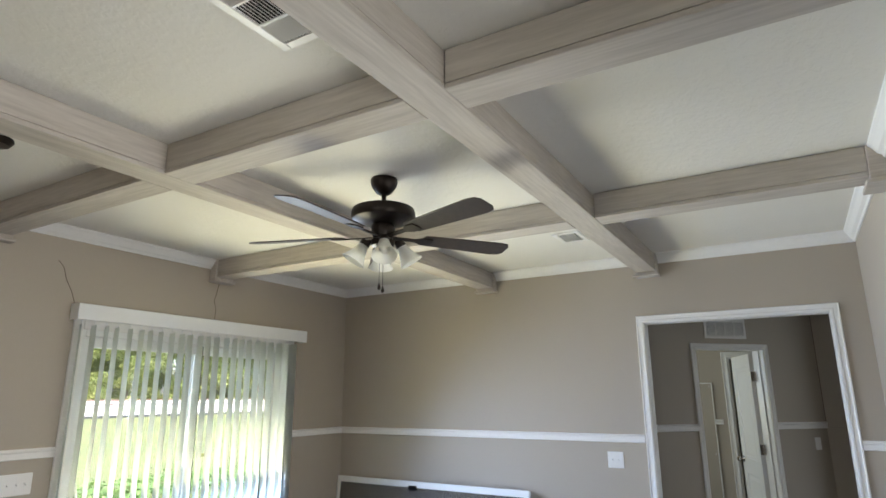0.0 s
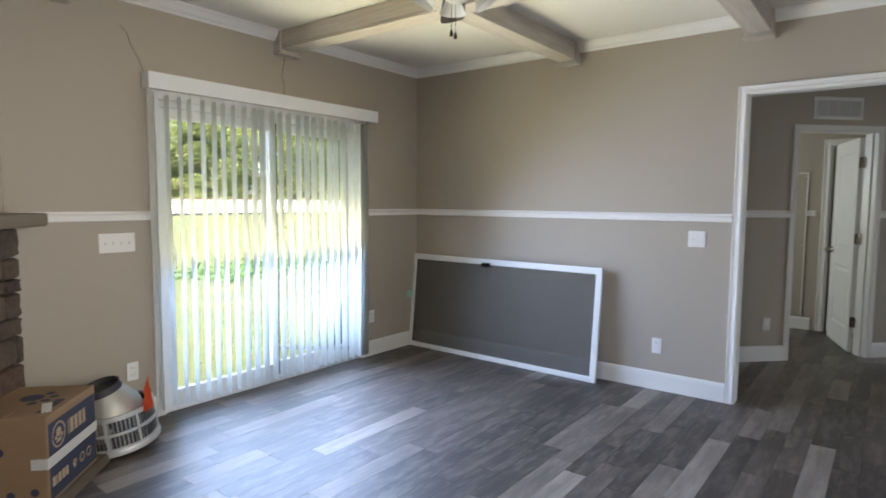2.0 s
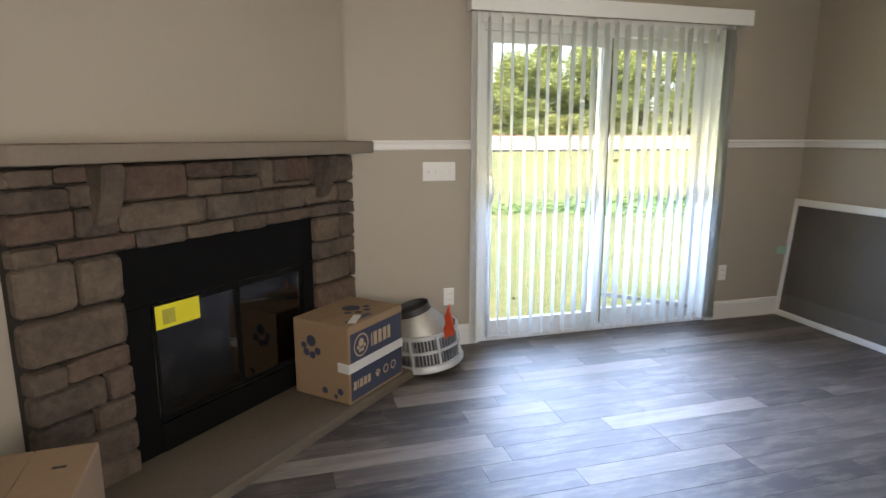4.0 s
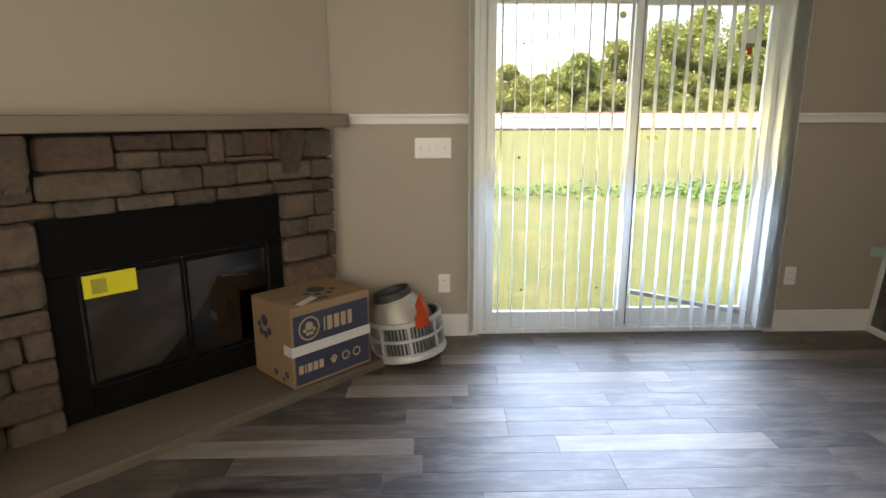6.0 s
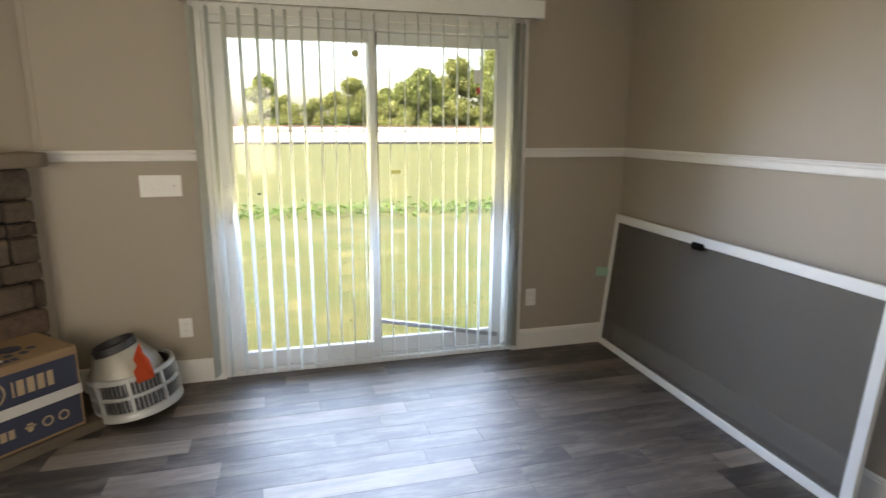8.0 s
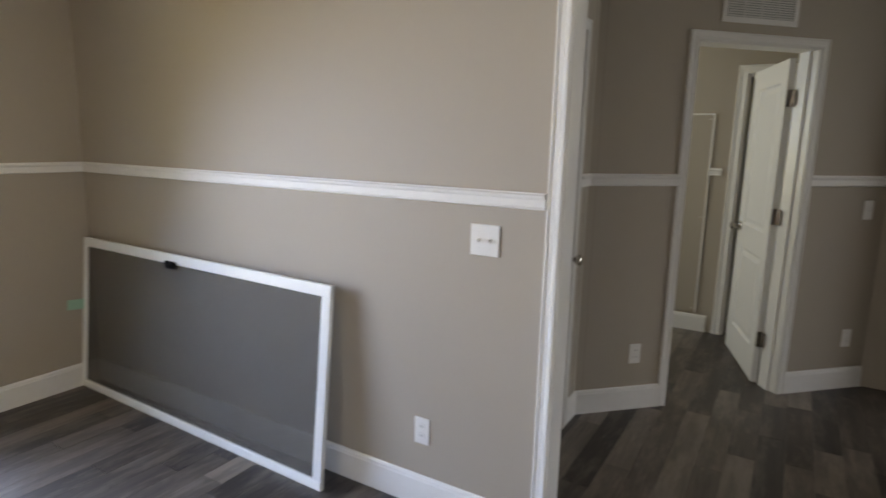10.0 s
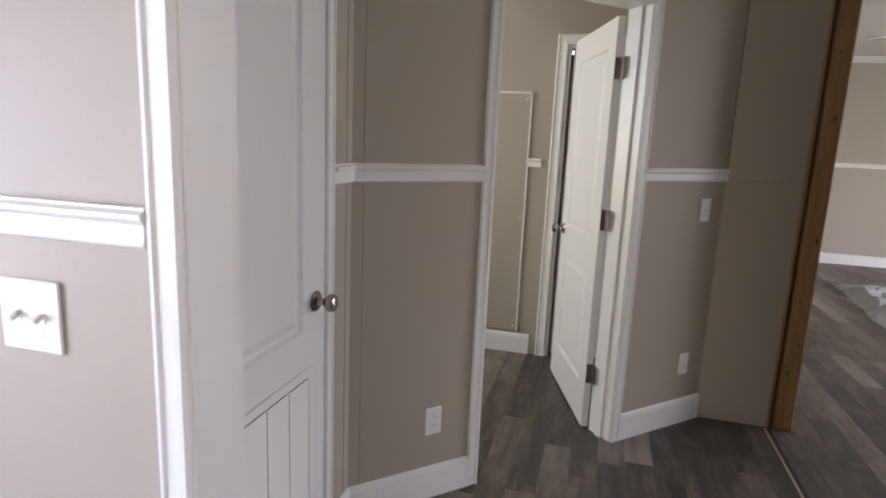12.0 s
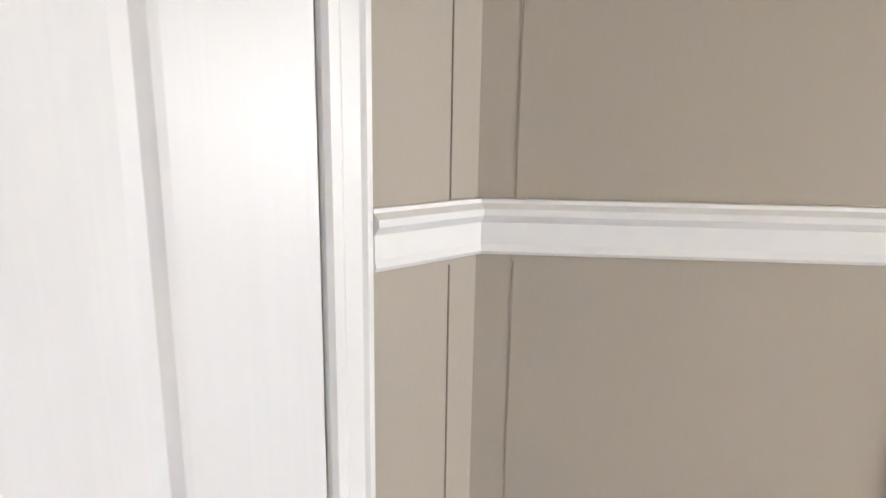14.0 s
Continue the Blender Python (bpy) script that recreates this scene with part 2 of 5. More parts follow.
WALL = wall_material()
CEIL = ceiling_material()
TRIM = surface("white trim paint", (0.80, 0.79, 0.77), 0.38, 0.03, 2, 30, 0.08)
DOOR_WHITE = surface("white moulded door skin", (0.78, 0.77, 0.76), 0.36, 0.02, 2, 1.0, 0.20, 0.001, 0, (90, 90, 3))
VINYL = surface("white vinyl frame", (0.80, 0.81, 0.81), 0.35, 0.02, 3, 40, 0.03)
PLASTIC = surface("white device plastic", (0.82, 0.81, 0.79), 0.3, 0.015, 6, 50, 0.02)
DARK = surface("dark slot", (0.02, 0.02, 0.02), 0.6, 0.1, 6, 50, 0.0)
BEAM = wood("whitewashed pine beam", (0.43, 0.385, 0.34), (0.60, 0.555, 0.50), 0.75, (1.1, 16, 16), 0.3)
BEAM_Y = wood("whitewashed pine beam, lengthwise", (0.43, 0.385, 0.34), (0.60, 0.555, 0.50), 0.75, (16, 1.1, 16), 0.3)
PLANK = plank_material()
SUBFLOOR = surface("dark joint filler", (0.018, 0.015, 0.013), 0.8, 0.15, 3, 60)
STONE = stone_material()
MORTAR = surface("dark mortar", (0.022, 0.018, 0.015), 0.95, 0.2, 8, 90, 0.5, 0.004)
# the mantel's light from above is put into this lighter stone colour
CAST = surface("buff cast stone lightened for top light", (0.20, 0.165, 0.13), 0.85, 0.12, 4, 70, 0.5, 0.003)
HEARTH = surface("worn brown cast stone", (0.10, 0.078, 0.056), 0.85, 0.2, 5, 60, 0.6, 0.004)
BLACK = surface("matt black steel", (0.004, 0.004, 0.0043), 0.7, 0.2, 4, 80, 0.1, spec=0.12)
BRONZE = surface("oil rubbed bronze", (0.022, 0.016, 0.013), 0.36, 0.25, 6, 80, 0.08, 0.001, 0.6)
BLADE = wood("dark walnut fan blade", (0.018, 0.012, 0.010), (0.045, 0.030, 0.024), 0.45, (30, 30, 3), 0.1)
NICKEL = surface("satin nickel", (0.40, 0.365, 0.33), 0.22, 0.06, 8, 120, 0.03, 0.001, 1.0)
STEEL = surface("galvanised steel", (0.56, 0.57, 0.57), 0.36, 0.12, 9, 60, 0.05, 0.001, 1.0)
FROST = translucent("frosted glass shade", (0.86, 0.85, 0.80), 0.45, 0.25)
VANE = translucent("white vinyl blind vane", (0.80, 0.82, 0.80), 0.55, 0.45)
GLASS = glass_material()
SMOKE = glass_material("smoked fireplace glass", (0.64, 0.60, 0.57), 2.1)
SCREEN = mesh_material()
CARDBOARD = surface("brown cardboard", (0.27, 0.175, 0.10), 0.8, 0.1, 5, 40, 0.15, 0.001, 0, (1, 1, 6))
NAVY = surface("navy print on cardboard", (0.035, 0.042, 0.075), 0.7, 0.15, 6, 70, 0.05)
PRINT_BUFF = surface("bare cardboard lettering", (0.42, 0.31, 0.20), 0.8, 0.1, 8, 70, 0.05)
TAPE = translucent("white packing tape", (0.72, 0.70, 0.67), 0.2, 0.3)
PINE = wood("raw pine lumber", (0.33, 0.165, 0.06), (0.50, 0.29, 0.125), 0.65, (22, 22, 1.4), 0.2)
BRICKLINER = surface("tan refractory panel", (0.17, 0.13, 0.095), 0.9, 0.15, 8, 60, 0.4, 0.003)
YELLOW = surface("yellow paper label", (0.75, 0.68, 0.03), 0.6, 0.03, 8, 60, 0.03)
ORANGE = translucent("orange plastic tag", (0.85, 0.17, 0.07), 0.4, 0.4)
GREEN_TAPE = surface("pale green tape", (0.36, 0.60, 0.47), 0.6, 0.05, 8, 60, 0.05)
POLY = translucent("clear plastic sheeting", (0.80, 0.82, 0.84), 0.25, 0.2)
GRASS = grass_material()
BLADES = leaf_material("grass blades", (0.045, 0.062, 0.010), (0.10, 0.11, 0.030))
LEAF = leaf_material("broad tree leaves", (0.11, 0.145, 0.04), (0.27, 0.30, 0.10), 0.55)
LEAF_LIGHT = leaf_material("pale shrub leaves", (0.13, 0.16, 0.045), (0.30, 0.31, 0.11), 0.55)
WEED = leaf_material("green weed leaves", (0.045, 0.105, 0.018), (0.11, 0.19, 0.045))
BARK = surface("grey brown bark", (0.10, 0.08, 0.06), 0.9, 0.25, 5, 40, 0.6, 0.02)
CONCRETE = surface("pale concrete", (0.45, 0.44, 0.41), 0.85, 0.08, 2, 30, 0.3, 0.003)
# dark colour stands for the shadow along the road edge
EDGE_SHADE = surface("dark road edge shade", (0.05, 0.05, 0.052), 0.9, 0.15, 2, 60, 0.4, 0.004)
RUST = surface("red brown coping", (0.13, 0.07, 0.055), 0.85, 0.15, 3, 40, 0.3, 0.003)
RED = surface("red painted metal", (0.55, 0.03, 0.03), 0.4, 0.05, 5, 60, 0.03)
SEAM = surface("shaded panel joint", (0.20, 0.17, 0.14), 0.9, 0.2, 20, 90, 0.1)
SEAM_FAINT = surface("faint panel joint", (0.33, 0.285, 0.235), 0.9, 0.1, 20, 90, 0.1)
CRACK = surface("torn wallboard paper", (0.13, 0.10, 0.08), 0.9, 0.2, 20, 90, 0.1)

# ---------------------------------------------------------------- mesh helpers


def bm_box(x0, x1, y0, y1, z0, z1, bevel=0.0, bm=None, segments=1):
    bm = bm or bmesh.new()
    vs = [bm.verts.new((x, y, z)) for z in (z0, z1) for y in (y0, y1) for x in (x0, x1)]
    fs = [bm.faces.new([vs[i] for i in f]) for f in ((0, 2, 3, 1), (4, 5, 7, 6), (0, 1, 5, 4), (2, 6, 7, 3), (0, 4, 6, 2), (1, 3, 7, 5))]
    if bevel:
        es = list({e for f in fs for e in f.edges})
        bmesh.ops.bevel(bm, geom=es, offset=bevel, segments=segments, affect="EDGES", profile=0.5)
    return bm


def bm_lathe(profile, steps=32, bm=None, axis_at=(0, 0), caps=False):
    """Turns (radius, z) pairs round the z axis."""
    bm = bm or bmesh.new()
    rings = []
    for r, z in profile:
        if r < 1e-5:
            rings.append([bm.verts.new((axis_at[0], axis_at[1], z))])
        else:
            rings.append([bm.verts.new((axis_at[0] + r * math.cos(2 * math.pi * i / steps), axis_at[1] + r * math.sin(2 * math.pi * i / steps), z)) for i in range(steps)])
    for a, b in zip(rings, rings[1:]):
        for i in range(steps):
            j = (i + 1) % steps
            if len(a) == 1 and len(b) > 1:
                bm.faces.new((a[0], b[j], b[i]))
            elif len(b) == 1 and len(a) > 1:
                bm.faces.new((a[i], a[j], b[0]))
            elif len(a) > 1:
                bm.faces.new((a[i], a[j], b[j], b[i]))
    return bm


def bm_tube(points, radius, sides=8, bm=None):
    bm = bm or bmesh.new()
    pts = [Vector(p) for p in points]
    rings = []
    for k, p in enumerate(pts):
        d = (pts[min(k + 1, len(pts) - 1)] - pts[max(k - 1, 0)]).normalized()
        side = d.cross(Vector((0, 0, 1)) if abs(d.z) < 0.9 else Vector((1, 0, 0))).normalized()
        up = side.cross(d)
        r = radius[k] if isinstance(radius, (list, tuple)) else radius
        rings.append([bm.verts.new(p + r * (math.cos(2 * math.pi * i / sides) * side + math.sin(2 * math.pi * i / sides) * up)) for i in range(sides)])
    for a, b in zip(rings, rings[1:]):
        for i in range(sides):
            j = (i + 1) % sides
            bm.faces.new((a[i], a[j], b[j], b[i]))
    bm.faces.new(rings[0][::-1])
    bm.faces.new(rings[-1])
    return bm


def bm_prism(outline, z0, z1, bm=None, bevel=0.0):
    """An outline in x, y drawn up from z0 to z1."""
    bm = bm or bmesh.new()
    lo = [bm.verts.new((x, y, z0)) for x, y in outline]
    hi = [bm.verts.new((x, y, z1)) for x, y in outline]
    n = len(lo)
    fs = [bm.faces.new(lo[::-1]), bm.faces.new(hi)]
    fs += [bm.faces.new((lo[i], lo[(i + 1) % n], hi[(i + 1) % n], hi[i])) for i in range(n)]
    if bevel:
        bmesh.ops.bevel(bm, geom=list({e for f in fs for e in f.edges}), offset=bevel, segments=2, affect="EDGES", profile=0.5)
    return bm


def bm_profile(profile, length, bm=None):
    """A moulding: (out, z) pairs, closed, drawn along x from 0 to length; out goes towards +y."""
    bm = bm or bmesh.new()
    a = [bm.verts.new((0, o, z)) for o, z in profile]
    b = [bm.verts.new((length, o, z)) for o, z in profile]
    n = len(a)
    bm.faces.new(a[::-1])
    bm.faces.new(b)
    for i in range(n):
        bm.faces.new((a[i], a[(i + 1) % n], b[(i + 1) % n], b[i]))
    return bm


def moved(bm, m):
    bmesh.ops.transform(bm, matrix=m, verts=bm.verts)
    return bm


def mesh_from(name, bm, material, smooth=False):
    bmesh.ops.recalc_face_normals(bm, faces=bm.faces)
    me = bpy.data.meshes.new(name)
    bm.to_mesh(me)
    bm.free()
    me.materials.append(material)
    if smooth:
        me.shade_smooth()
        me.set_sharp_from_angle(angle=radians(35))
    return me


def thing(name, m, label, category, group="", kind=""):
    ob = new(name)
    ob.empty_display_size = 0.1
    ob.matrix_world = m
    return tagged(ob, label, category, group, kind)


def part(name, bm, material, parent, label="", smooth=False, kind=""):
    ob = new(name, mesh_from(name, bm, material, smooth))
    ob.parent = parent
    return tagged(ob, label, kind=kind)


def solid(name, bm, material, label, category="", group="", kind="", smooth=False):
    return tagged(new(name, mesh_from(name, bm, material, smooth)), label, category, group, kind)


def structure(name, bm, material, label, category):
    return solid(name, bm, material, label, category, kind="structure")

# ---------------------------------------------------------------- the plan
WX, NY, EX, SY = -3.46, 5.185, 0.87, 0.30      # living room faces
NB = 5.30                                      # hall face of the north wall
CEILING = 2.68
CX, CORNER = -0.815, 6.365                     # closet wall face, and where the angled wall starts
AX, AY = 0.615, 7.795                          # end of the angled wall
MX = 0.975                                     # line where the two halves of the house meet
FARY = 13.40                                   # far wall of the big room
BATHY = 8.42                                   # back wall of the small room
S2 = math.sqrt(0.5)

# floor under the planks
bm = bm_box(-3.7, 6.2, -3.6, 13.6, -0.25, -0.012)
structure("floor", bm, SUBFLOOR, "dark subfloor under weathered grey plank flooring", "floor")
floor_ob = bpy.data.objects["floor"]

# west wall with the sliding door opening
DY0, DY1, DZ = 2.60, 4.42, 2.06
bm = bm_box(WX - 0.14, WX, 1.40, DY0, 0, CEILING)
bm_box(WX - 0.14, WX, DY1, NB, 0, CEILING, bm=bm)
bm_box(WX - 0.14, WX, DY0, DY1, DZ, CEILING, bm=bm)
bm_box(WX - 0.14, WX, SY - 0.1, 1.40, 0, CEILING, bm=bm)
structure("wall_west", bm, WALL, "taupe vinyl panel wall round the sliding door", "wall")

# north wall with the cased opening to the hall
OX0, OX1, OZ = -0.548, 0.678, 2.170
bm = bm_box(WX, OX0, NY, NB, 0, CEILING)
bm_box(OX1, MX, NY, NB, 0, CEILING, bm=bm)
bm_box(OX0, OX1, NY, NB, OZ, CEILING, bm=bm)
structure("wall_north", bm, WALL, "taupe vinyl panel wall with a wide cased opening", "wall")

# east wall, along the joint between the two halves of the house; opening added for fill light
bm = bm_box(EX, MX, 3.0, NY, 0, CEILING)
bm_box(EX, MX, SY - 0.1, 0.5, 0, CEILING, bm=bm)
bm_box(EX, MX, 0.5, 3.0, 0, 0.65, bm=bm)
bm_box(EX, MX, 0.5, 3.0, 2.25, CEILING, bm=bm)
structure("wall_east", bm, WALL, "taupe vinyl panel wall with an added opening for fill light", "wall")

# south wall with a wide opening behind the walker; unseen room added for fill light
bm = bm_box(WX, -0.9, SY - 0.1, SY, 0, CEILING)
structure("wall_south", bm, WALL, "taupe vinyl panel wall beside a wide opening", "wall")
bm = bm_box(-3.6, 6.1, -3.55, -3.4, 0, 0.9)
bm_box(-3.6, 6.1, -3.55, -3.4, 2.1, CEILING, bm=bm)
bm_box(-3.6, -0.85, -3.55, -3.4, 0.9, 2.1, bm=bm)
bm_box(0.85, 6.1, -3.55, -3.4, 0.9, 2.1, bm=bm)
structure("wall_south_rear", bm, WALL, "taupe panel wall with an unseen window opening", "wall")
bm = bm_box(-3.6, WX, -3.4, SY - 0.1, 0, CEILING)
structure("wall_west_rear", bm, WALL, "taupe panel wall", "wall")
# has the same added opening as the east wall
bm = bm_box(MX, MX + 0.13, -3.4, 0.5, 0, CEILING)
bm_box(MX, MX + 0.13, 3.0, NB, 0, CEILING, bm=bm)
bm_box(MX, MX + 0.13, 0.5, 3.0, 0, 0.65, bm=bm)
bm_box(MX, MX + 0.13, 0.5, 3.0, 2.25, CEILING, bm=bm)
structure("wall_middle", bm, WALL, "taupe panel wall of the far half of the house", "wall")

# closet wall with its door opening
KY0, KY1, KZ = 5.387, 6.155, 2.04
bm = bm_box(CX - 0.1, CX, NB, KY0, 0, CEILING)
bm_box(CX - 0.1, CX, KY1, CORNER + 0.04, 0, CEILING, bm=bm)
bm_box(CX - 0.1, CX, KY0, KY1, KZ, CEILING, bm=bm)
structure("wall_closet", bm, WALL, "taupe panel wall round the closet door", "wall")
bm = bm_box(CX - 0.75, CX - 0.65, NB, CORNER, 0, CEILING)
structure("wall_closet_rear", bm, WALL, "taupe panel wall inside the closet", "wall")

# angled wall at 45 degrees with the inner doorway, in its own axes
ANGLED = pose(CX, CORNER, 0, 0, 0, 45)
ALEN = (AX - CX) / S2
IU0, IU1, IZ = 0.572, 1.388, 2.075
bm = bm_box(0, IU0, 0, 0.14, 0, CEILING)
bm_box(IU1, ALEN, 0, 0.14, 0, CEILING, bm=bm)
bm_box(IU0, IU1, 0, 0.14, IZ, CEILING, bm=bm)
structure("wall_angled", moved(bm, ANGLED), WALL, "angled taupe panel wall with a white doorway", "wall")

# short unpainted-edge wall up to the joint of the house
bm = bm_box(AX, MX - 0.004, AY, AY + 0.1, 0, CEILING)
structure("wall_hall_end", bm, WALL, "short taupe wall beside the bare stud", "wall")

# small room behind the angled wall
bm = bm_box(-2.7, -0.27, BATHY, BATHY + 0.1, 0, CEILING)
bm_box(0.45, 1.1, BATHY, BATHY + 0.1, 0, CEILING, bm=bm)
bm_box(-0.27, 0.45, BATHY, BATHY + 0.1, 2.05, CEILING, bm=bm)
structure("wall_small_room_rear", bm, WALL, "taupe panel wall with an access panel", "wall")
bm = bm_box(-2.7, -2.6, CORNER - 0.1, BATHY, 0, 1.2)
bm_box(-2.7, -2.6, CORNER - 0.1, BATHY, 2.15, CEILING, bm=bm)
bm_box(-2.7, -2.6, CORNER - 0.1, 7.0, 1.2, 2.15, bm=bm)
bm_box(-2.7, -2.6, 8.0, BATHY, 1.2, 2.15, bm=bm)
structure("wall_small_room_west", bm, WALL, "taupe panel wall with an unseen window opening", "wall")
bm = bm_box(-2.6, CX - 0.1, CORNER - 0.1, CORNER, 0, CEILING)
structure("wall_small_room_south", bm, WALL, "taupe panel wall", "wall")
bm = bm_box(MX - 0.1, MX, AY + 0.1, BATHY, 0, CEILING)
structure("wall_small_room_east", bm, WALL, "taupe panel wall", "wall")

# big room in the other half of the house
bm = bm_box(MX + 0.03, 6.1, FARY, FARY + 0.1, 0, CEILING)
structure("wall_far", bm, WALL, "taupe panel wall at the end of the big room", "wall")
bm = bm_box(6.0, 6.1, -3.4, FARY, 0, 0.8)
bm_box(6.0, 6.1, -3.4, FARY, 2.15, CEILING, bm=bm)
bm_box(6.0, 6.1, -3.4, 8.2, 0.8, 2.15, bm=bm)
bm_box(6.0, 6.1, 10.8, FARY, 0.8, 2.15, bm=bm)
structure("wall_far_east", bm, WALL, "taupe panel wall with a wide window opening", "wall")
bm = bm_box(MX + 0.03, MX + 0.112, 7.862, FARY, 0, CEILING)
structure("wall_big_room_west", bm, WALL, "taupe panel wall of the big room", "wall")

# outer walls that close the house to the north-west
bm = bm_box(-3.6, -3.46, NB, FARY + 0.1, 0, CEILING)
bm_box(-3.46, MX + 0.03, FARY, FARY + 0.1, 0, CEILING, bm=bm)
structure("wall_outer", bm, WALL, "plain outer wall of the house", "wall")

# ceilings and the roof above them
for nm, x0, x1, y0, y1, z in (("ceiling", WX - 0.1, MX, SY - 0.1, NB, CEILING), ("ceiling_hall", -2.7, MX, NB, BATHY + 0.1, CEILING),
                              ("ceiling_big_room", MX, 6.1, -3.5, FARY + 0.1, CEILING), ("ceiling_rear", -3.6, MX, -3.5, SY - 0.1, CEILING)):
    structure(nm, bm_box(x0, x1, y0, y1, z, z + 0.12), CEIL, "white knockdown-textured ceiling", "ceiling")

# ---------------------------------------------------------------- mouldings
RAIL = [(0, 1.284), (0.012, 1.284), (0.016, 1.288), (0.013, 1.295), (0.013, 1.318), (0.021, 1.326), (0.021, 1.333), (0.012, 1.338), (0.012, 1.342), (0, 1.342)]
HALL_RAIL = [(o, 1.292 + 1.12 * (z - 1.284)) for o, z in RAIL]
BASE = [(0, 0), (0.014, 0), (0.014, 0.115), (0.011, 0.122), (0.011, 0.128), (0.006, 0.136), (0, 0.138)]
CROWN = [(0, CEILING), (0, CEILING - 0.075), (0.008, CEILING - 0.075), (0.014, CEILING - 0.062), (0.03, CEILING - 0.05), (0.048, CEILING - 0.024), (0.060, CEILING - 0.012), (0.060, CEILING)]


def moulding(name, profile, p, q, label, category="trim"):
    """Along a wall from p to q; the room lies on the left hand of the way from p to q."""
    p, q = Vector((*p, 0)), Vector((*q, 0))
    d = q - p
    bm = moved(bm_profile(profile, d.length), Matrix.Translation(p) @ pose(0, 0, 0, 0, 0, math.degrees(math.atan2(d.y, d.x))))
    return structure(name, bm, TRIM, label, category)


E = 0.001
diag = lambda u: (CX + u * S2, CORNER + u * S2)
RAIL_LABEL, BASE_LABEL, CROWN_LABEL = "white moulded chair rail", "white baseboard", "white crown moulding"
runs = [((OX0 - 0.045, NY), (WX, NY)), ((WX, NY), (WX, DY1 + 0.03)), ((WX, DY0 - 0.05), (WX, 1.772)), ((EX, NY), (OX1 + 0.043, NY)), ((EX, SY), (EX, NY))]
for p, q in runs:
    moulding("trim", RAIL, p, q, RAIL_LABEL, "chair rail")
    moulding("baseboard", BASE, p, q, BASE_LABEL, "baseboard")
hall_runs = [((CX, CORNER), (CX, KY1 + 0.055)), (diag(0.545), diag(0)), (diag(ALEN), diag(1.42))]
for p, q in hall_runs:
    moulding("trim", HALL_RAIL, p, q, RAIL_LABEL, "chair rail")
    moulding("baseboard", BASE, p, q, BASE_LABEL, "baseboard")
for p, q, end in [((-0.39, BATHY), (-2.6, BATHY), (-0.474, BATHY)), ((6.0, FARY), (MX + 0.112, FARY), (MX + 0.112, FARY))]:
    moulding("trim", RAIL, p, end, RAIL_LABEL, "chair rail")
    moulding("baseboard", BASE, p, q, BASE_LABEL, "baseboard")
for p, q in [((EX, NY), (WX, NY)), ((WX, NY), (WX, 1.77)), ((EX, SY), (EX, NY)), ((6.0, FARY), (MX + 0.112, FARY))]:
    moulding("trim", CROWN, p, q, CROWN_LABEL, "crown moulding")

CASING = [(0, 0), (0.010, 0), (0.016, 0.006), (0.016, 0.020), (0.011, 0.026), (0.011, 0.052), (0.015, 0.058), (0.015, 0.066), (0.008, 0.070), (0, 0.070)]


def casing(parent, m, u0, u1, top, width=0.07):
    """Three mitred casing boards round an opening u0..u1 on a wall whose face is y = 0 and whose room lies on -y, in the pose m."""
    k = width / 0.07
    out = [(o, w * k) for o, w in CASING]
    for name, side in (("casing_side", -1), ("casing_side", 1), ("casing_head", 0)):
        bm = bmesh.new()
        if side:
            u = u0 if side < 0 else u1
            lo = [bm.verts.new((u + side * w, -o, 0)) for o, w in out]
            hi = [bm.verts.new((u + side * w, -o, top + w)) for o, w in out]
        else:
            lo = [bm.verts.new((u0 - w, -o, top + w)) for o, w in out]
            hi = [bm.verts.new((u1 + w, -o, top + w)) for o, w in out]
        n = len(lo)
        bm.faces.new(lo), bm.faces.new(hi)
        for i in range(n):
            bm.faces.new((lo[i], lo[(i + 1) % n], hi[(i + 1) % n], hi[i]))
        part(name, moved(bm, m), TRIM, parent)


def jamb(parent, m, u0, u1, top, depth, material=None):
    t = 0.018
    for a, b in ((u0 - 0.001, u0 + t), (u1 - t, u1 + 0.001)):
        part("jamb", moved(bm_box(a, b, -0.002, depth + 0.002, 0, top, 0.001), m), material or TRIM, parent)
    part("jamb_head", moved(bm_box(u0 + t, u1 - t, -0.002, depth + 0.002, top - t, top + 0.001, 0.001), m), material or TRIM, parent)


# cased opening from the living room to the hall
door_1 = thing("door_1", pose(0, 0, 0), "wide white cased opening without a door", "doorway", kind="structure")
casing(door_1, pose(0, NY, 0), OX0 + 0.013, OX1 - 0.013, OZ - 0.013, 0.054)
casing(door_1, pose(0, NB, 0) @ pose(0, 0, 0, 0, 0, 180), 0.013 - OX1, -OX0 - 0.013, OZ - 0.013, 0.054)
jamb(door_1, pose(0, NY, 0), OX0, OX1, OZ, NB - NY)

# doorway in the angled wall
door_2 = thing("door_2", pose(0, 0, 0), "white cased doorway in the angled wall", "doorway", kind="structure")
casing(door_2, ANGLED, IU0 + 0.013, IU1 - 0.013, IZ - 0.013, 0.052)
jamb(door_2, ANGLED, IU0, IU1, IZ, 0.14)
for a, b in ((IU0 + 0.018, IU0 + 0.03), (IU1 - 0.03, IU1 - 0.018)):
    part("door_stop", moved(bm_box(a, b, 0.05, 0.09, 0, IZ - 0.018, 0.001), ANGLED), TRIM, door_2)

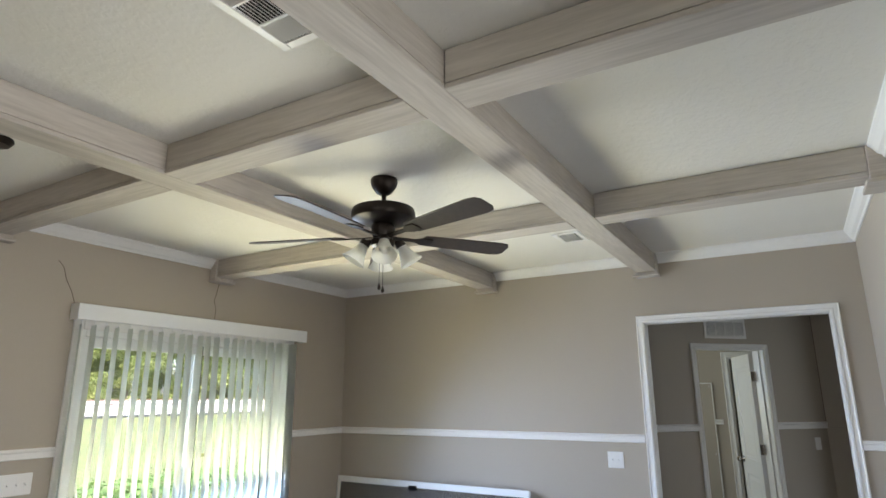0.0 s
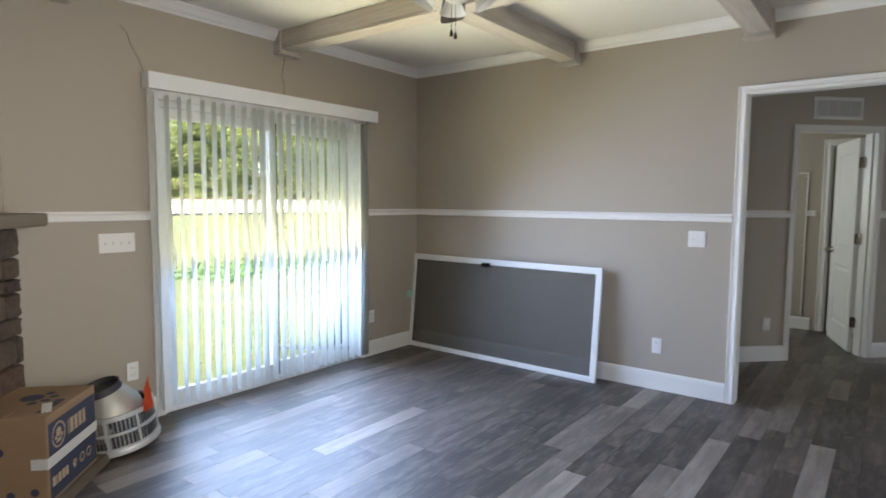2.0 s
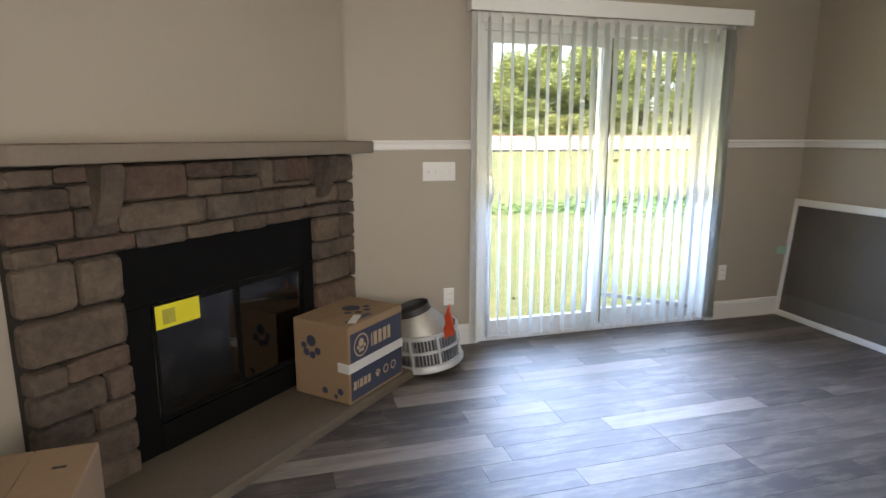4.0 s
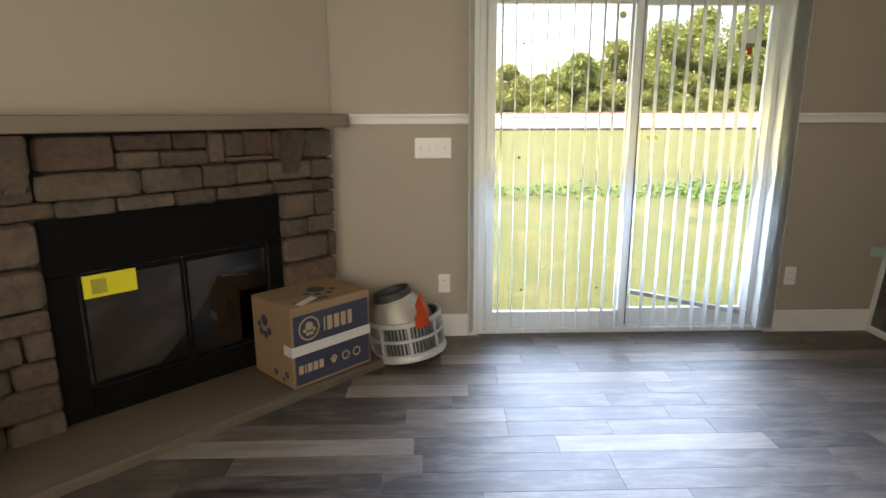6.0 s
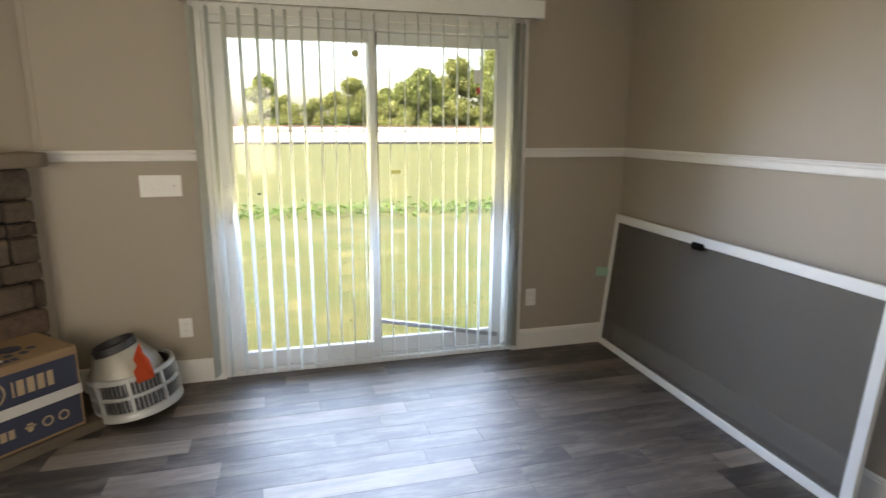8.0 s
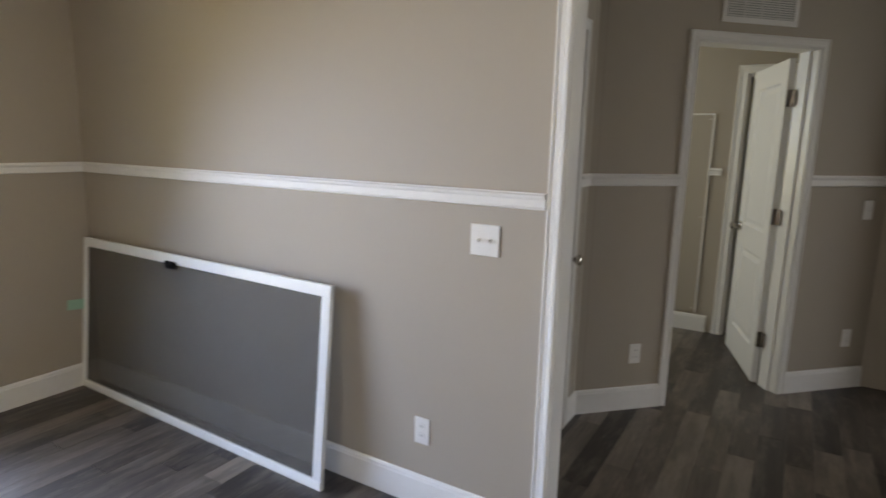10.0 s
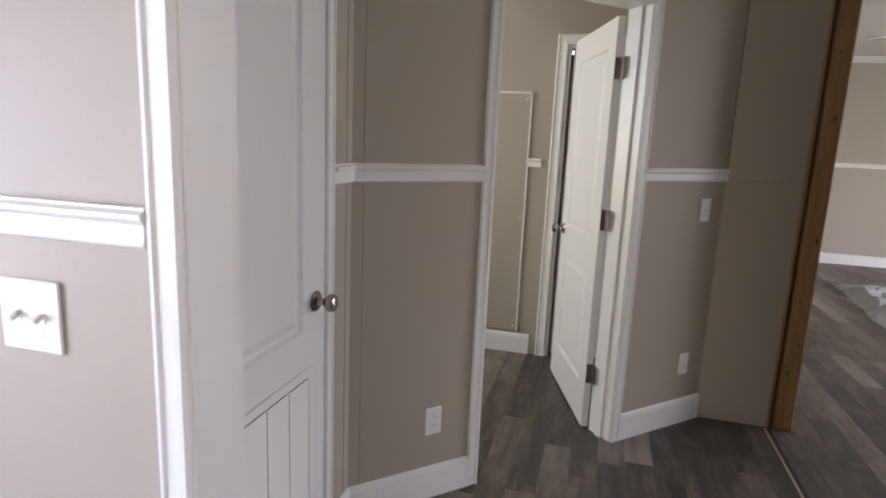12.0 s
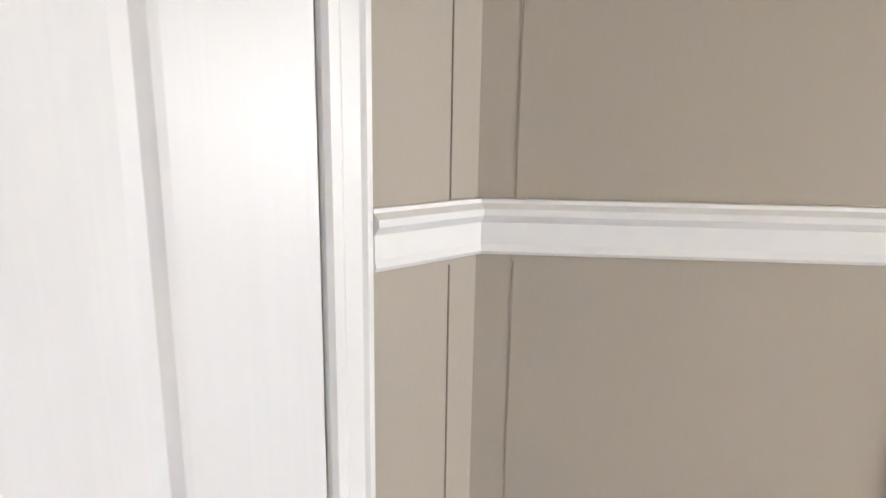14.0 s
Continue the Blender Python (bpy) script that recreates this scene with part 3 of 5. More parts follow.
# closet doorway: its wall's room lies towards +x
CLOSET = Matrix.Translation((CX, 0, 0)) @ pose(0, 0, 0, 0, 0, 90)
door_3 = thing("door_3", pose(0, 0, 0), "white cased closet doorway", "doorway", kind="structure")
casing(door_3, CLOSET, KY0 - 0.002, KY1 + 0.002, KZ + 0.002, 0.053)
for a, b in ((KY0 + 0.0002, KY0 + 0.0026), (KY1 - 0.0026, KY1 - 0.0002)):
    part("jamb", bm_box(CX - 0.09, CX - 0.003, a, b, 0.001, KZ - 0.004), TRIM, door_3)

# second doorway of the small room
door_4 = thing("door_4", pose(0, 0, 0), "white cased doorway at the back of the small room", "doorway", kind="structure")
casing(door_4, pose(0, BATHY, 0), -0.27, 0.45, 2.05)
jamb(door_4, pose(0, BATHY, 0), -0.27, 0.45, 2.05, 0.1)
part("door_slab", bm_box(-0.24, 0.43, BATHY + 0.04, BATHY + 0.075, 0.012, 2.03, 0.003), DOOR_WHITE, door_4)

# ---------------------------------------------------------------- ceiling beams
BD, BW = 0.14, 0.075                           # depth and half width
ZB = CEILING - BD


def beam(x0, x1, y0, y1):
    """A box beam: bottom board, two side boards set back a little, and a shadow gap under the ceiling."""
    bm = bm_box(x0, x1, y0, y1, ZB, ZB + 0.019)
    es = [e for e in bm.edges if e.calc_length() > 0.4]
    if es:
        bmesh.ops.bevel(bm, geom=es, offset=0.003, segments=1, affect="EDGES")
    along_y = y1 - y0 > x1 - x0
    i1, i2 = 0.0025, 0.009
    for k, za, zb in ((i1, ZB + 0.0215, CEILING - 0.005), (i2, ZB + 0.019, CEILING - 0.001)):
        bm_box(x0 + (k if along_y else 0), x1 - (k if along_y else 0), y0 + (0 if along_y else k), y1 - (0 if along_y else k), za, zb, bm=bm)
    return solid("ceiling_beam", bm, BEAM_Y if along_y else BEAM, "whitewashed rough pine box beam under the ceiling", "beam", "coffered ceiling beams")


BX = (-0.475, -1.845)
BYS = (2.03, 3.61)
for x in BX:
    beam(x - BW, x + BW, SY + 0.002, NY - 0.07)
spans = ((WX + 0.07, BX[1] - BW - 0.002), (BX[1] + BW + 0.002, BX[0] - BW - 0.002), (BX[0] + BW + 0.002, EX - 0.07))
for y in BYS:
    for x0, x1 in spans:
        beam(x0, x1, y - BW, y + BW)


def corbel(x, y, turn):
    """A small block that closes a beam's end against the wall."""
    m = pose(x, y, 0, 0, 0, turn)
    bm = bm_box(-BW - 0.012, BW + 0.012, 0.001, 0.068, ZB - 0.02, CEILING - 0.003, 0.003)
    bm_box(-BW - 0.022, BW + 0.022, 0.001, 0.085, ZB - 0.038, ZB - 0.0205, 0.003, bm=bm)
    return solid("beam_end_block", moved(bm, m), BEAM, "whitewashed end block under a ceiling beam", "beam block", "coffered ceiling beams")


for x in BX:
    corbel(x, NY, 180)
for y in BYS:
    corbel(WX, y, -90)
    corbel(EX, y, 90)

# ---------------------------------------------------------------- sliding door
slider = thing("window_1", pose(0, 0, 0), "white vinyl sliding patio door with two glass panels", "sliding door", kind="structure")
x0, x1 = WX - 0.13, WX - 0.01
for a, b in ((DY0, DY0 + 0.045), (DY1 - 0.045, DY1)):
    part("frame_side", bm_box(x0, x1, a, b, 0.0, DZ, 0.003), VINYL, slider)
part("frame_head", bm_box(x0, x1, DY0 + 0.045, DY1 - 0.045, DZ - 0.05, DZ, 0.003), VINYL, slider)
bm = bm_box(x0, x1, DY0 + 0.045, DY1 - 0.045, 0.0, 0.03, 0.003)
for xx in (x0 + 0.035, x0 + 0.085):
    bm_box(xx, xx + 0.008, DY0 + 0.045, DY1 - 0.045, 0.03, 0.045, bm=bm)
part("sill_track", bm, VINYL, slider, "white sill with two metal tracks")


def door_panel(y0, y1, xc, st0, st1, handle):
    z0, z1 = 0.036, DZ - 0.052
    rail_top, rail_bot = 0.068, 0.10
    p = part("sash", bm_box(xc - 0.018, xc + 0.018, y0, y0 + st0, z0, z1, 0.003), VINYL, slider)
    part("stile", bm_box(xc - 0.018, xc + 0.018, y1 - st1, y1, z0, z1, 0.003), VINYL, p)
    part("rail_head", bm_box(xc - 0.018, xc + 0.018, y0 + st0, y1 - st1, z1 - rail_top, z1, 0.003), VINYL, p)
    part("rail_foot", bm_box(xc - 0.018, xc + 0.018, y0 + st0, y1 - st1, z0, z0 + rail_bot, 0.003), VINYL, p)
    g = part("pane", bm_box(xc - 0.003, xc + 0.003, y0 + st0 - 0.004, y1 - st1 + 0.004, z0 + rail_bot - 0.004, z1 - rail_top + 0.004), GLASS, p)
    g.visible_shadow = False
    if handle:
        pts = [(xc + 0.020, y0 + 0.045, 0.93), (xc + 0.05, y0 + 0.05, 0.95), (xc + 0.06, y0 + 0.062, 1.03), (xc + 0.05, y0 + 0.05, 1.11), (xc + 0.020, y0 + 0.045, 1.13)]
        part("handle", bm_tube(pts, 0.008, 8), VINYL, p, "white pull handle", smooth=True)
        part("lock_plate", bm_box(xc + 0.018, xc + 0.024, y0 + 0.03, y0 + 0.06, 0.91, 1.15, 0.002), VINYL, p)


door_panel(DY0 + 0.047, 3.545, WX - 0.045, 0.062, 0.05, True)
door_panel(3.49, DY1 - 0.047, WX - 0.095, 0.05, 0.075, False)
# casing on the room side
for a, b in ((DY0 - 0.05, DY0 + 0.012), (DY1 - 0.012, DY1 + 0.05)):
    part("casing_side", bm_box(WX + 0.001, WX + 0.017, a, b, 0, DZ + 0.05, 0.004), TRIM, slider)
part("casing_head", bm_box(WX + 0.001, WX + 0.017, DY0 + 0.0125, DY1 - 0.0125, DZ - 0.01, DZ + 0.05, 0.004), TRIM, slider)
# stickers and specks on the glass
STICKER = surface("pale yellow sticker", (0.55, 0.55, 0.22), 0.6, 0.05, 8, 60, 0.03)
for y, z, r, m, nm in ((3.422, 1.882, 0.021, STICKER, "sticker"), (2.864, 1.73, 0.006, DARK, "speck"), (3.339, 1.736, 0.006, DARK, "speck"), (2.853, 1.089, 0.008, DARK, "speck"), (2.886, 0.275, 0.008, DARK, "speck"),
                       (3.355, 0.285, 0.006, DARK, "speck"), (3.718, 1.719, 0.006, DARK, "speck"), (4.005, 1.705, 0.006, DARK, "speck")):
    xx = WX - (0.0415 if y < 3.5 else 0.0915)
    part(nm, moved(bm_lathe([(0, 0), (r, 0), (r, 0.001), (0, 0.001)], 14), pose(xx, y, z, 0, 90, 0)), m, slider, "round pale yellow sticker" if nm == "sticker" else "dark dirt speck")
part("sticker", bm_box(WX - 0.0915, WX - 0.0905, 3.625, 3.69, 1.188, 1.21, 0.0003), STICKER, slider, "narrow yellow sticker")
part("sticker", bm_box(WX - 0.0915, WX - 0.0905, 4.175, 4.205, 1.672, 1.712, 0.0003), RED, slider, "small red sticker on the glass")
part("sticker", bm_box(WX - 0.0915, WX - 0.0905, 4.155, 4.215, 1.735, 1.815, 0.0003), PLASTIC, slider, "pale grey paper sticker on the glass")
bm = moved(bm_box(0.0, 0.80, -0.008, 0.008, -0.014, 0.014, 0.003), pose(WX - 0.066, 3.552, 0.255, 0, 0, 90) @ pose(0, 0, 0, 0, 11.5, 0))
part("security_bar", bm, STEEL, slider, "grey metal bar folded down across the fixed panel")
part("gasket", bm_box(WX - 0.026, WX - 0.0225, 3.5385, 3.5445, 0.05, DZ - 0.06), DARK, slider, "dark weather strip on the meeting stile")

# vertical blind
blind = thing("vertical_blind", pose(WX, 3.5, 0), "open white vertical blind hanging before the sliding door", "blind")
bm = bm_box(0.105, 0.112, -0.985, 1.025, 2.098, 2.198, 0.002)
part("valance", bm, VINYL, blind, "white flat valance")
for a, b in ((-0.985, -0.979), (1.019, 1.025)):
    part("valance_return", bm_box(0.018, 0.1045, a, b, 2.098, 2.198, 0.001), VINYL, blind)
part("head_rail", bm_box(0.035, 0.085, -0.96, 1.0, 2.12, 2.16, 0.003), VINYL, blind)
rng = random.Random(5)


def vane(width=0.089, height=2.03):
    bm = bmesh.new()
    cols = 6
    rows = [0.0, 0.02, 0.7, 1.4, height - 0.02, height]
    grid = []
    for z in rows:
        grid.append([])
        for i in range(cols + 1):
            s = i / cols - 0.5
            w = width * (0.9 if z in (0.0, height) else 1.0)
            grid[-1].append(bm.verts.new((s * w, 0.006 * (1 - 4 * s * s), z)))
    for a, b in zip(grid, grid[1:]):
        for i in range(cols):
            bm.faces.new((a[i], a[i + 1], b[i + 1], b[i]))
    bmesh.ops.solidify(bm, geom=bm.faces, thickness=0.0009)
    return mesh_from("vane", bm, VANE, True)


vane_mesh = vane()
carrier_mesh = mesh_from("carrier", bm_tube([(0, 0, 2.07), (0, 0, 2.125)], 0.004, 6), VINYL)
ys = [-0.93 + 0.0795 * i for i in range(23)] + [0.865, 0.89, 0.915]
for i, y in enumerate(ys):
    v = new("vane", vane_mesh)
    v.parent = blind
    turn = VANE_TURN + rng.uniform(-2.5, 2.5) - (10 if i == 0 else 0)
    v.matrix_local = pose(0.062, y, 0.045, rng.uniform(-0.25, 0.25), rng.uniform(-0.2, 0.2), turn)
    c = new("carrier", carrier_mesh)
    c.parent = blind
    c.matrix_local = pose(0.062, y, 0)

# ---------------------------------------------------------------- fireplace, set across the corner
# local axes: x along the face from its south end, y out of the room into the corner, z up


def face_pose(u, out=0.0, z=0.0):
    """u metres along the stone face from its north end, out metres into the room."""
    p = Vector((-3.319, 1.779, 0)) + u * Vector((S2, -S2, 0)) + out * Vector((S2, S2, 0))
    return Matrix.Translation((p.x, p.y, z)) @ pose(0, 0, 0, 0, 0, -45)
    # x runs along the face to the south-east, y points into the room


FW = 1.79
# breast wall behind the stone, plane x + y = -1.69
bm = bm_box(-0.087, FW + 0.25, -0.20, -0.106, 0, CEILING)
structure("wall_fireplace", moved(bm, face_pose(0)), WALL, "angled taupe wall above the corner fireplace", "wall")
moulding("trim", CROWN, (WX, 1.77), (-1.99, 0.30), CROWN_LABEL, "crown moulding")
structure("trim", bm_box(WX + 0.0005, WX + 0.008, 1.775, 1.80, 0.14, CEILING - 0.08, 0.002), WALL, "narrow taupe corner batten", "batten")

fireplace = thing("fireplace", face_pose(0), "corner fireplace faced with brown ledge stone and black firebox", "fireplace")
F0, F1, FTOP = 0.335, 1.415, 0.935             # black surround along the face
for a, b, z in ((0.02, F0 + 0.01, 0), (F0 + 0.01, F1 - 0.01, FTOP - 0.01), (F1 - 0.01, FW - 0.02, 0)):
    part("mortar_bed", bm_box(a, b, -0.104, -0.02, z, 1.27), MORTAR, fireplace)


def stone(u0, u1, z0, z1, seed, out=0.0):
    """One split stone: pillowed front with uneven outline."""
    r = random.Random(seed)
    nx, nz = 10, 8
    bm = bmesh.new()
    g = 0.003
    front = []
    cu, cz, w, h = (u0 + u1) / 2, (z0 + z1) / 2, (u1 - u0) / 2 - g, (z1 - z0) / 2 - g
    depth = 0.012 + r.uniform(0, 0.016) + out
    e = 0.16
    for j in range(nz + 1):
        row = []
        b = 2 * j / nz - 1
        b = math.copysign(abs(b) ** 0.5, b)
        for i in range(nx + 1):
            a = 2 * i / nx - 1
            a = math.copysign(abs(a) ** 0.45, a)
            edge = max(abs(a), abs(b))
            corner = 1 - 0.10 * (abs(a) ** 6) * (abs(b) ** 6)
            y = depth * (1 - 0.7 * max(0, (edge - 0.88) / 0.12) ** 2) + (r.uniform(-0.005, 0.005) if edge < 0.99 else 0)
            du, dz = (r.uniform(-0.006, 0.006), r.uniform(-0.005, 0.005)) if edge >= 0.99 else (0, 0)
            row.append(bm.verts.new((cu + a * w * corner + du * e, y, cz + b * h * corner + dz * 0.6)))
        front.append(row)
    for a, b in zip(front, front[1:]):
        for i in range(nx):
            bm.faces.new((a[i], a[i + 1], b[i + 1], b[i]))
    rim = front[0] + [row[-1] for row in front[1:]] + front[-1][-2::-1] + [row[0] for row in front[-2:0:-1]]
    back = [bm.verts.new((v.co.x, -0.03, v.co.z)) for v in rim]
    for i in range(len(rim)):
        j = (i + 1) % len(rim)
        bm.faces.new((rim[i], rim[j], back[j], back[i]))
    return part("stone", bm, STONE, fireplace, smooth=True)


rng = random.Random(11)
seed = 0


def course(u0, u1, z0, z1, widths):
    global seed
    total = sum(widths)
    u = u0
    for w in widths:
        v = u + (u1 - u0) * w / total
        seed += 1
        lo, hi = z0 + rng.uniform(-0.004, 0.004), z1 + rng.uniform(-0.004, 0.004)
        stone(u, v, lo, hi, seed)
        u = v


# north pier
course(0.0, F0, 0.0, 0.12, [2, 1.4])
course(0.0, F0, 0.12, 0.27, [1.3, 2])
course(0.0, F0, 0.27, 0.42, [1])
course(0.0, F0, 0.42, 0.56, [1])
course(0.0, F0, 0.56, 0.70, [0.35, 2])
course(0.0, F0, 0.70, 0.80, [1.2, 1])
course(0.0, F0, 0.80, 0.935, [0.9, 1.4])
# south pier
course(F1, FW, 0.0, 0.14, [1.5, 1.2])
course(F1, FW, 0.14, 0.265, [2, 0.6])
course(F1, FW, 0.265, 0.37, [1, 1.3])
course(F1, FW, 0.37, 0.49, [0.8, 2])
course(F1, FW, 0.49, 0.58, [1.8, 1])
course(F1, FW, 0.58, 0.755, [1])
course(F1, FW, 0.755, 0.935, [0.9, 1.1])
# over the firebox
course(0.0, FW, 0.935, 1.005, [0.9, 1.5, 2, 1.3, 1.6, 1.5, 1.9, 1.0])
course(0.0, FW, 1.005, 1.115, [0.9, 1.6, 1.1, 1.0, 1.7, 2.5, 1.0, 1.4])
course(0.0, 0.36, 1.115, 1.265, [1, 0.8])
course(0.36, 0.62, 1.115, 1.145, [1])
course(0.36, 0.62, 1.145, 1.265, [1.1, 0.6])
course(0.62, 0.70, 1.115, 1.265, [1])
course(0.70, 1.10, 1.115, 1.19, [1.2, 1])
course(0.70, 1.10, 1.19, 1.265, [0.9, 1.4])
course(1.10, 1.40, 1.115, 1.265, [1])
course(1.40, FW, 1.115, 1.20, [1, 1.2])
course(1.40, FW, 1.20, 1.265, [1.3, 1])


def bracket(u):
    """A stone corbel that tapers down under the mantel."""
    bm = bmesh.new()
    prof = [(0.0, 1.268), (0.115, 1.268), (0.11, 1.22), (0.085, 1.15), (0.05, 1.08), (0.03, 1.045), (0.0, 1.045)]
    a = [bm.verts.new((u - 0.043, o, z)) for o, z in prof]
    b = [bm.verts.new((u + 0.043, o, z)) for o, z in prof]
    n = len(a)
    bm.faces.new(a[::-1]), bm.faces.new(b)
    for i in range(n):
        bm.faces.new((a[i], a[(i + 1) % n], b[(i + 1) % n], b[i]))
    bmesh.ops.bevel(bm, geom=list(bm.edges), offset=0.008, segments=2, affect="EDGES")
    part("bracket", bm, STONE, fireplace, "dark stone bracket under the mantel", smooth=True)


bracket(0.28)
bracket(1.47)
# mantel shelf with rounded ends
bm = bmesh.new()
outline = [(-0.03, -0.10), (-0.045, 0.10), (-0.02, 0.155), (0.03, 0.175), (FW - 0.03, 0.175), (FW + 0.02, 0.155), (FW + 0.045, 0.10), (FW + 0.03, -0.10)]
bm = bm_prism(outline, 1.275, 1.342, bevel=0.012)
part("mantel_shelf", bm, CAST, fireplace, "buff cast stone mantel shelf, lightened as if lit from above", smooth=True)

# firebox
part("surround", bm_box(F0, F1, -0.035, -0.018, FTOP - 0.24, FTOP, 0.002), BLACK, fireplace, "black steel surround")
for a, b in ((F0, F0 + 0.075), (F1 - 0.115, F1)):
    part("surround", bm_box(a, b, -0.035, -0.018, 0.045, FTOP - 0.242, 0.002), BLACK, fireplace, "black steel surround")
part("louver", bm_box(F0 + 0.076, F1 - 0.116, -0.035, -0.012, 0.045, 0.17, 0.003), BLACK, fireplace, "black lower louver")
G0, G1 = F0 + 0.085, F1 - 0.125
gm = (G0 + G1) / 2
for a, b in ((G0, gm - 0.003), (gm + 0.003, G1)):
    d = part("glass_door", bm_box(a, b, -0.030, -0.022, 0.178, 0.20, 0.001), BLACK, fireplace, "black framed smoked glass door")
    part("pane", bm_box(a + 0.006, b - 0.006, -0.029, -0.025, 0.2, 0.665), SMOKE, d)
    for p, q in ((a, a + 0.012), (b - 0.012, b)):
        part("stile", bm_box(p, q, -0.031, -0.022, 0.2005, 0.69, 0.001), BLACK, d)
    part("rail", bm_box(a + 0.0125, b - 0.0125, -0.031, -0.022, 0.665, 0.69, 0.001), BLACK, d)
bm = bm_box(G0 - 0.01, G1 + 0.01, -0.52, -0.50, 0.14, 0.76)
part("back_panel", bm, BRICKLINER, fireplace, "tan refractory panel")
for a, b in ((G0 - 0.03, G0 - 0.0105), (G1 + 0.0105, G1 + 0.03)):
    part("side_panel", bm_box(a, b, -0.50, -0.037, 0.14, 0.76), BRICKLINER, fireplace, "tan refractory panel")
part("hearth_pan", bm_box(G0 - 0.01, G1 + 0.01, -0.50, -0.037, 0.14, 0.16), BRICKLINER, fireplace)
part("smoke_dome", bm_box(G0 - 0.01, G1 + 0.01, -0.50, -0.037, 0.76, 0.78), BLACK, fireplace)
for a, w, d0, d1, h in ((G0 + 0.10, 0.15, -0.30, -0.14, 0.25), (G0 + 0.33, 0.11, -0.26, -0.12, 0.14), (G0 + 0.52, 0.20, -0.36, -0.18, 0.23)):
    b = part("packing_carton", bm_box(a, a + w, d0, d1, 0.1605, 0.1605 + h, 0.004), CARDBOARD, fireplace, "small brown carton packed inside the firebox")
    part("carton_label", bm_box(a + 0.3 * w, a + 0.75 * w, d1 + 0.0005, d1 + 0.0012, 0.1605 + 0.35 * h, 0.1605 + 0.7 * h), PLASTIC, b, "grey paper sticker")
for a in (G0 + 0.03, gm + 0.03):
    # arched tan liner behind each glass leaf
    arch = [(a, 0.17), (a + 0.34, 0.17), (a + 0.34, 0.50), (a + 0.30, 0.56), (a + 0.22, 0.60), (a + 0.12, 0.60), (a + 0.04, 0.56), (a, 0.50)]
    part("liner_panel", moved(bm_prism([(x, -z) for x, z in arch], 0.0, 0.015, bevel=0.003), pose(0, -0.498, 0, -90, 0, 0)), CAST, fireplace, "pale moulded liner panel")
lab = part("warning_label", bm_box(G1 - 0.222, G1 - 0.008, -0.0205, -0.0195, 0.58, 0.68), YELLOW, fireplace, "yellow paper warning label")
part("print_block", bm_box(G1 - 0.10, G1 - 0.04, -0.0192, -0.0190, 0.595, 0.66), surface("faded print", (0.40, 0.36, 0.05), 0.7, 0.2, 30, 90, 0), lab)

# hearth slab with a rough front edge
HD = 0.42
hearth = thing("hearth", face_pose(0), "brown cast stone hearth slab on the floor before the fireplace", "hearth")
bm = bm_prism([(-0.12, 0.0), (-0.03, HD - 0.028), (FW + 0.085, HD - 0.028), (FW + 0.16, 0.0), (FW + 0.16, -0.10), (-0.12, -0.10)], 0.0, 0.042, bevel=0.004)
part("slab", bm, HEARTH, hearth, smooth=True)
bm = bmesh.new()
cols = 70
rows_ = []
for i in range(cols + 1):
    x = -0.03 + (FW + 0.115) * i / cols
    j = 0.006 * noise.noise((x * 9, 0, 3)) + 0.004 * noise.noise((x * 31, 0, 5))
    rows_.append([bm.verts.new(c) for c in ((x, HD - 0.0278, 0.0415), (x, HD - 0.010 + j, 0.0405 + 0.4 * j), (x, HD + j, 0.030), (x, HD + 0.004 + j, 0.0), (x, HD - 0.0278, 0.0))])
for p, q in zip(rows_, rows_[1:]):
    for k in range(5):
        bm.faces.new((p[k], q[k], q[(k + 1) % 5], p[(k + 1) % 5]))
bm.faces.new(rows_[0]), bm.faces.new(rows_[-1])
part("rough_edge", bm, HEARTH, hearth, "rough chipped front edge", smooth=True)

# ---------------------------------------------------------------- screen door leaned against the north wall
scr = thing("screen_door", pose(-3.475, 5.075, 0.0) @ pose(0, 0, 0, -5.5, 0, -1.3), "white framed sliding screen door leaned sideways on the wall", "screen door")
SW_, SH_ = 1.985, 0.905
fw = 0.052
part("rail", bm_box(0.018, SW_, -0.012, 0.012, 0.0, fw * 0.8, 0.003), VINYL, scr)
part("rail", bm_box(0.018, SW_, -0.012, 0.012, SH_ - fw, SH_, 0.003), VINYL, scr)
for a, b in ((0.018, fw), (SW_ - fw, SW_)):
    part("stile", bm_box(a, b, -0.012, 0.012, fw * 0.8 + 0.0005, SH_ - fw - 0.0005, 0.003), VINYL, scr)
part("mesh", bm_box(fw - 0.004, SW_ - fw + 0.004, -0.001, 0.001, fw * 0.8 - 0.004, SH_ - fw + 0.004), SCREEN, scr, "charcoal insect mesh")
bm = bm_box(0.84, 0.93, -0.03, -0.0125, SH_ - 0.075, SH_ - 0.035, 0.006)
bm_box(0.86, 0.91, -0.038, -0.0302, SH_ - 0.07, SH_ - 0.05, 0.003, bm=bm)
part("latch", bm, BLACK, scr, "black latch handle")
part("tape_tab", bm_box(0.030, 0.033, -0.105, -0.0118, 0.475, 0.535, 0.001), GREEN_TAPE, scr, "pale green tape tab")

# ---------------------------------------------------------------- doors
LEAF_H = 2.02


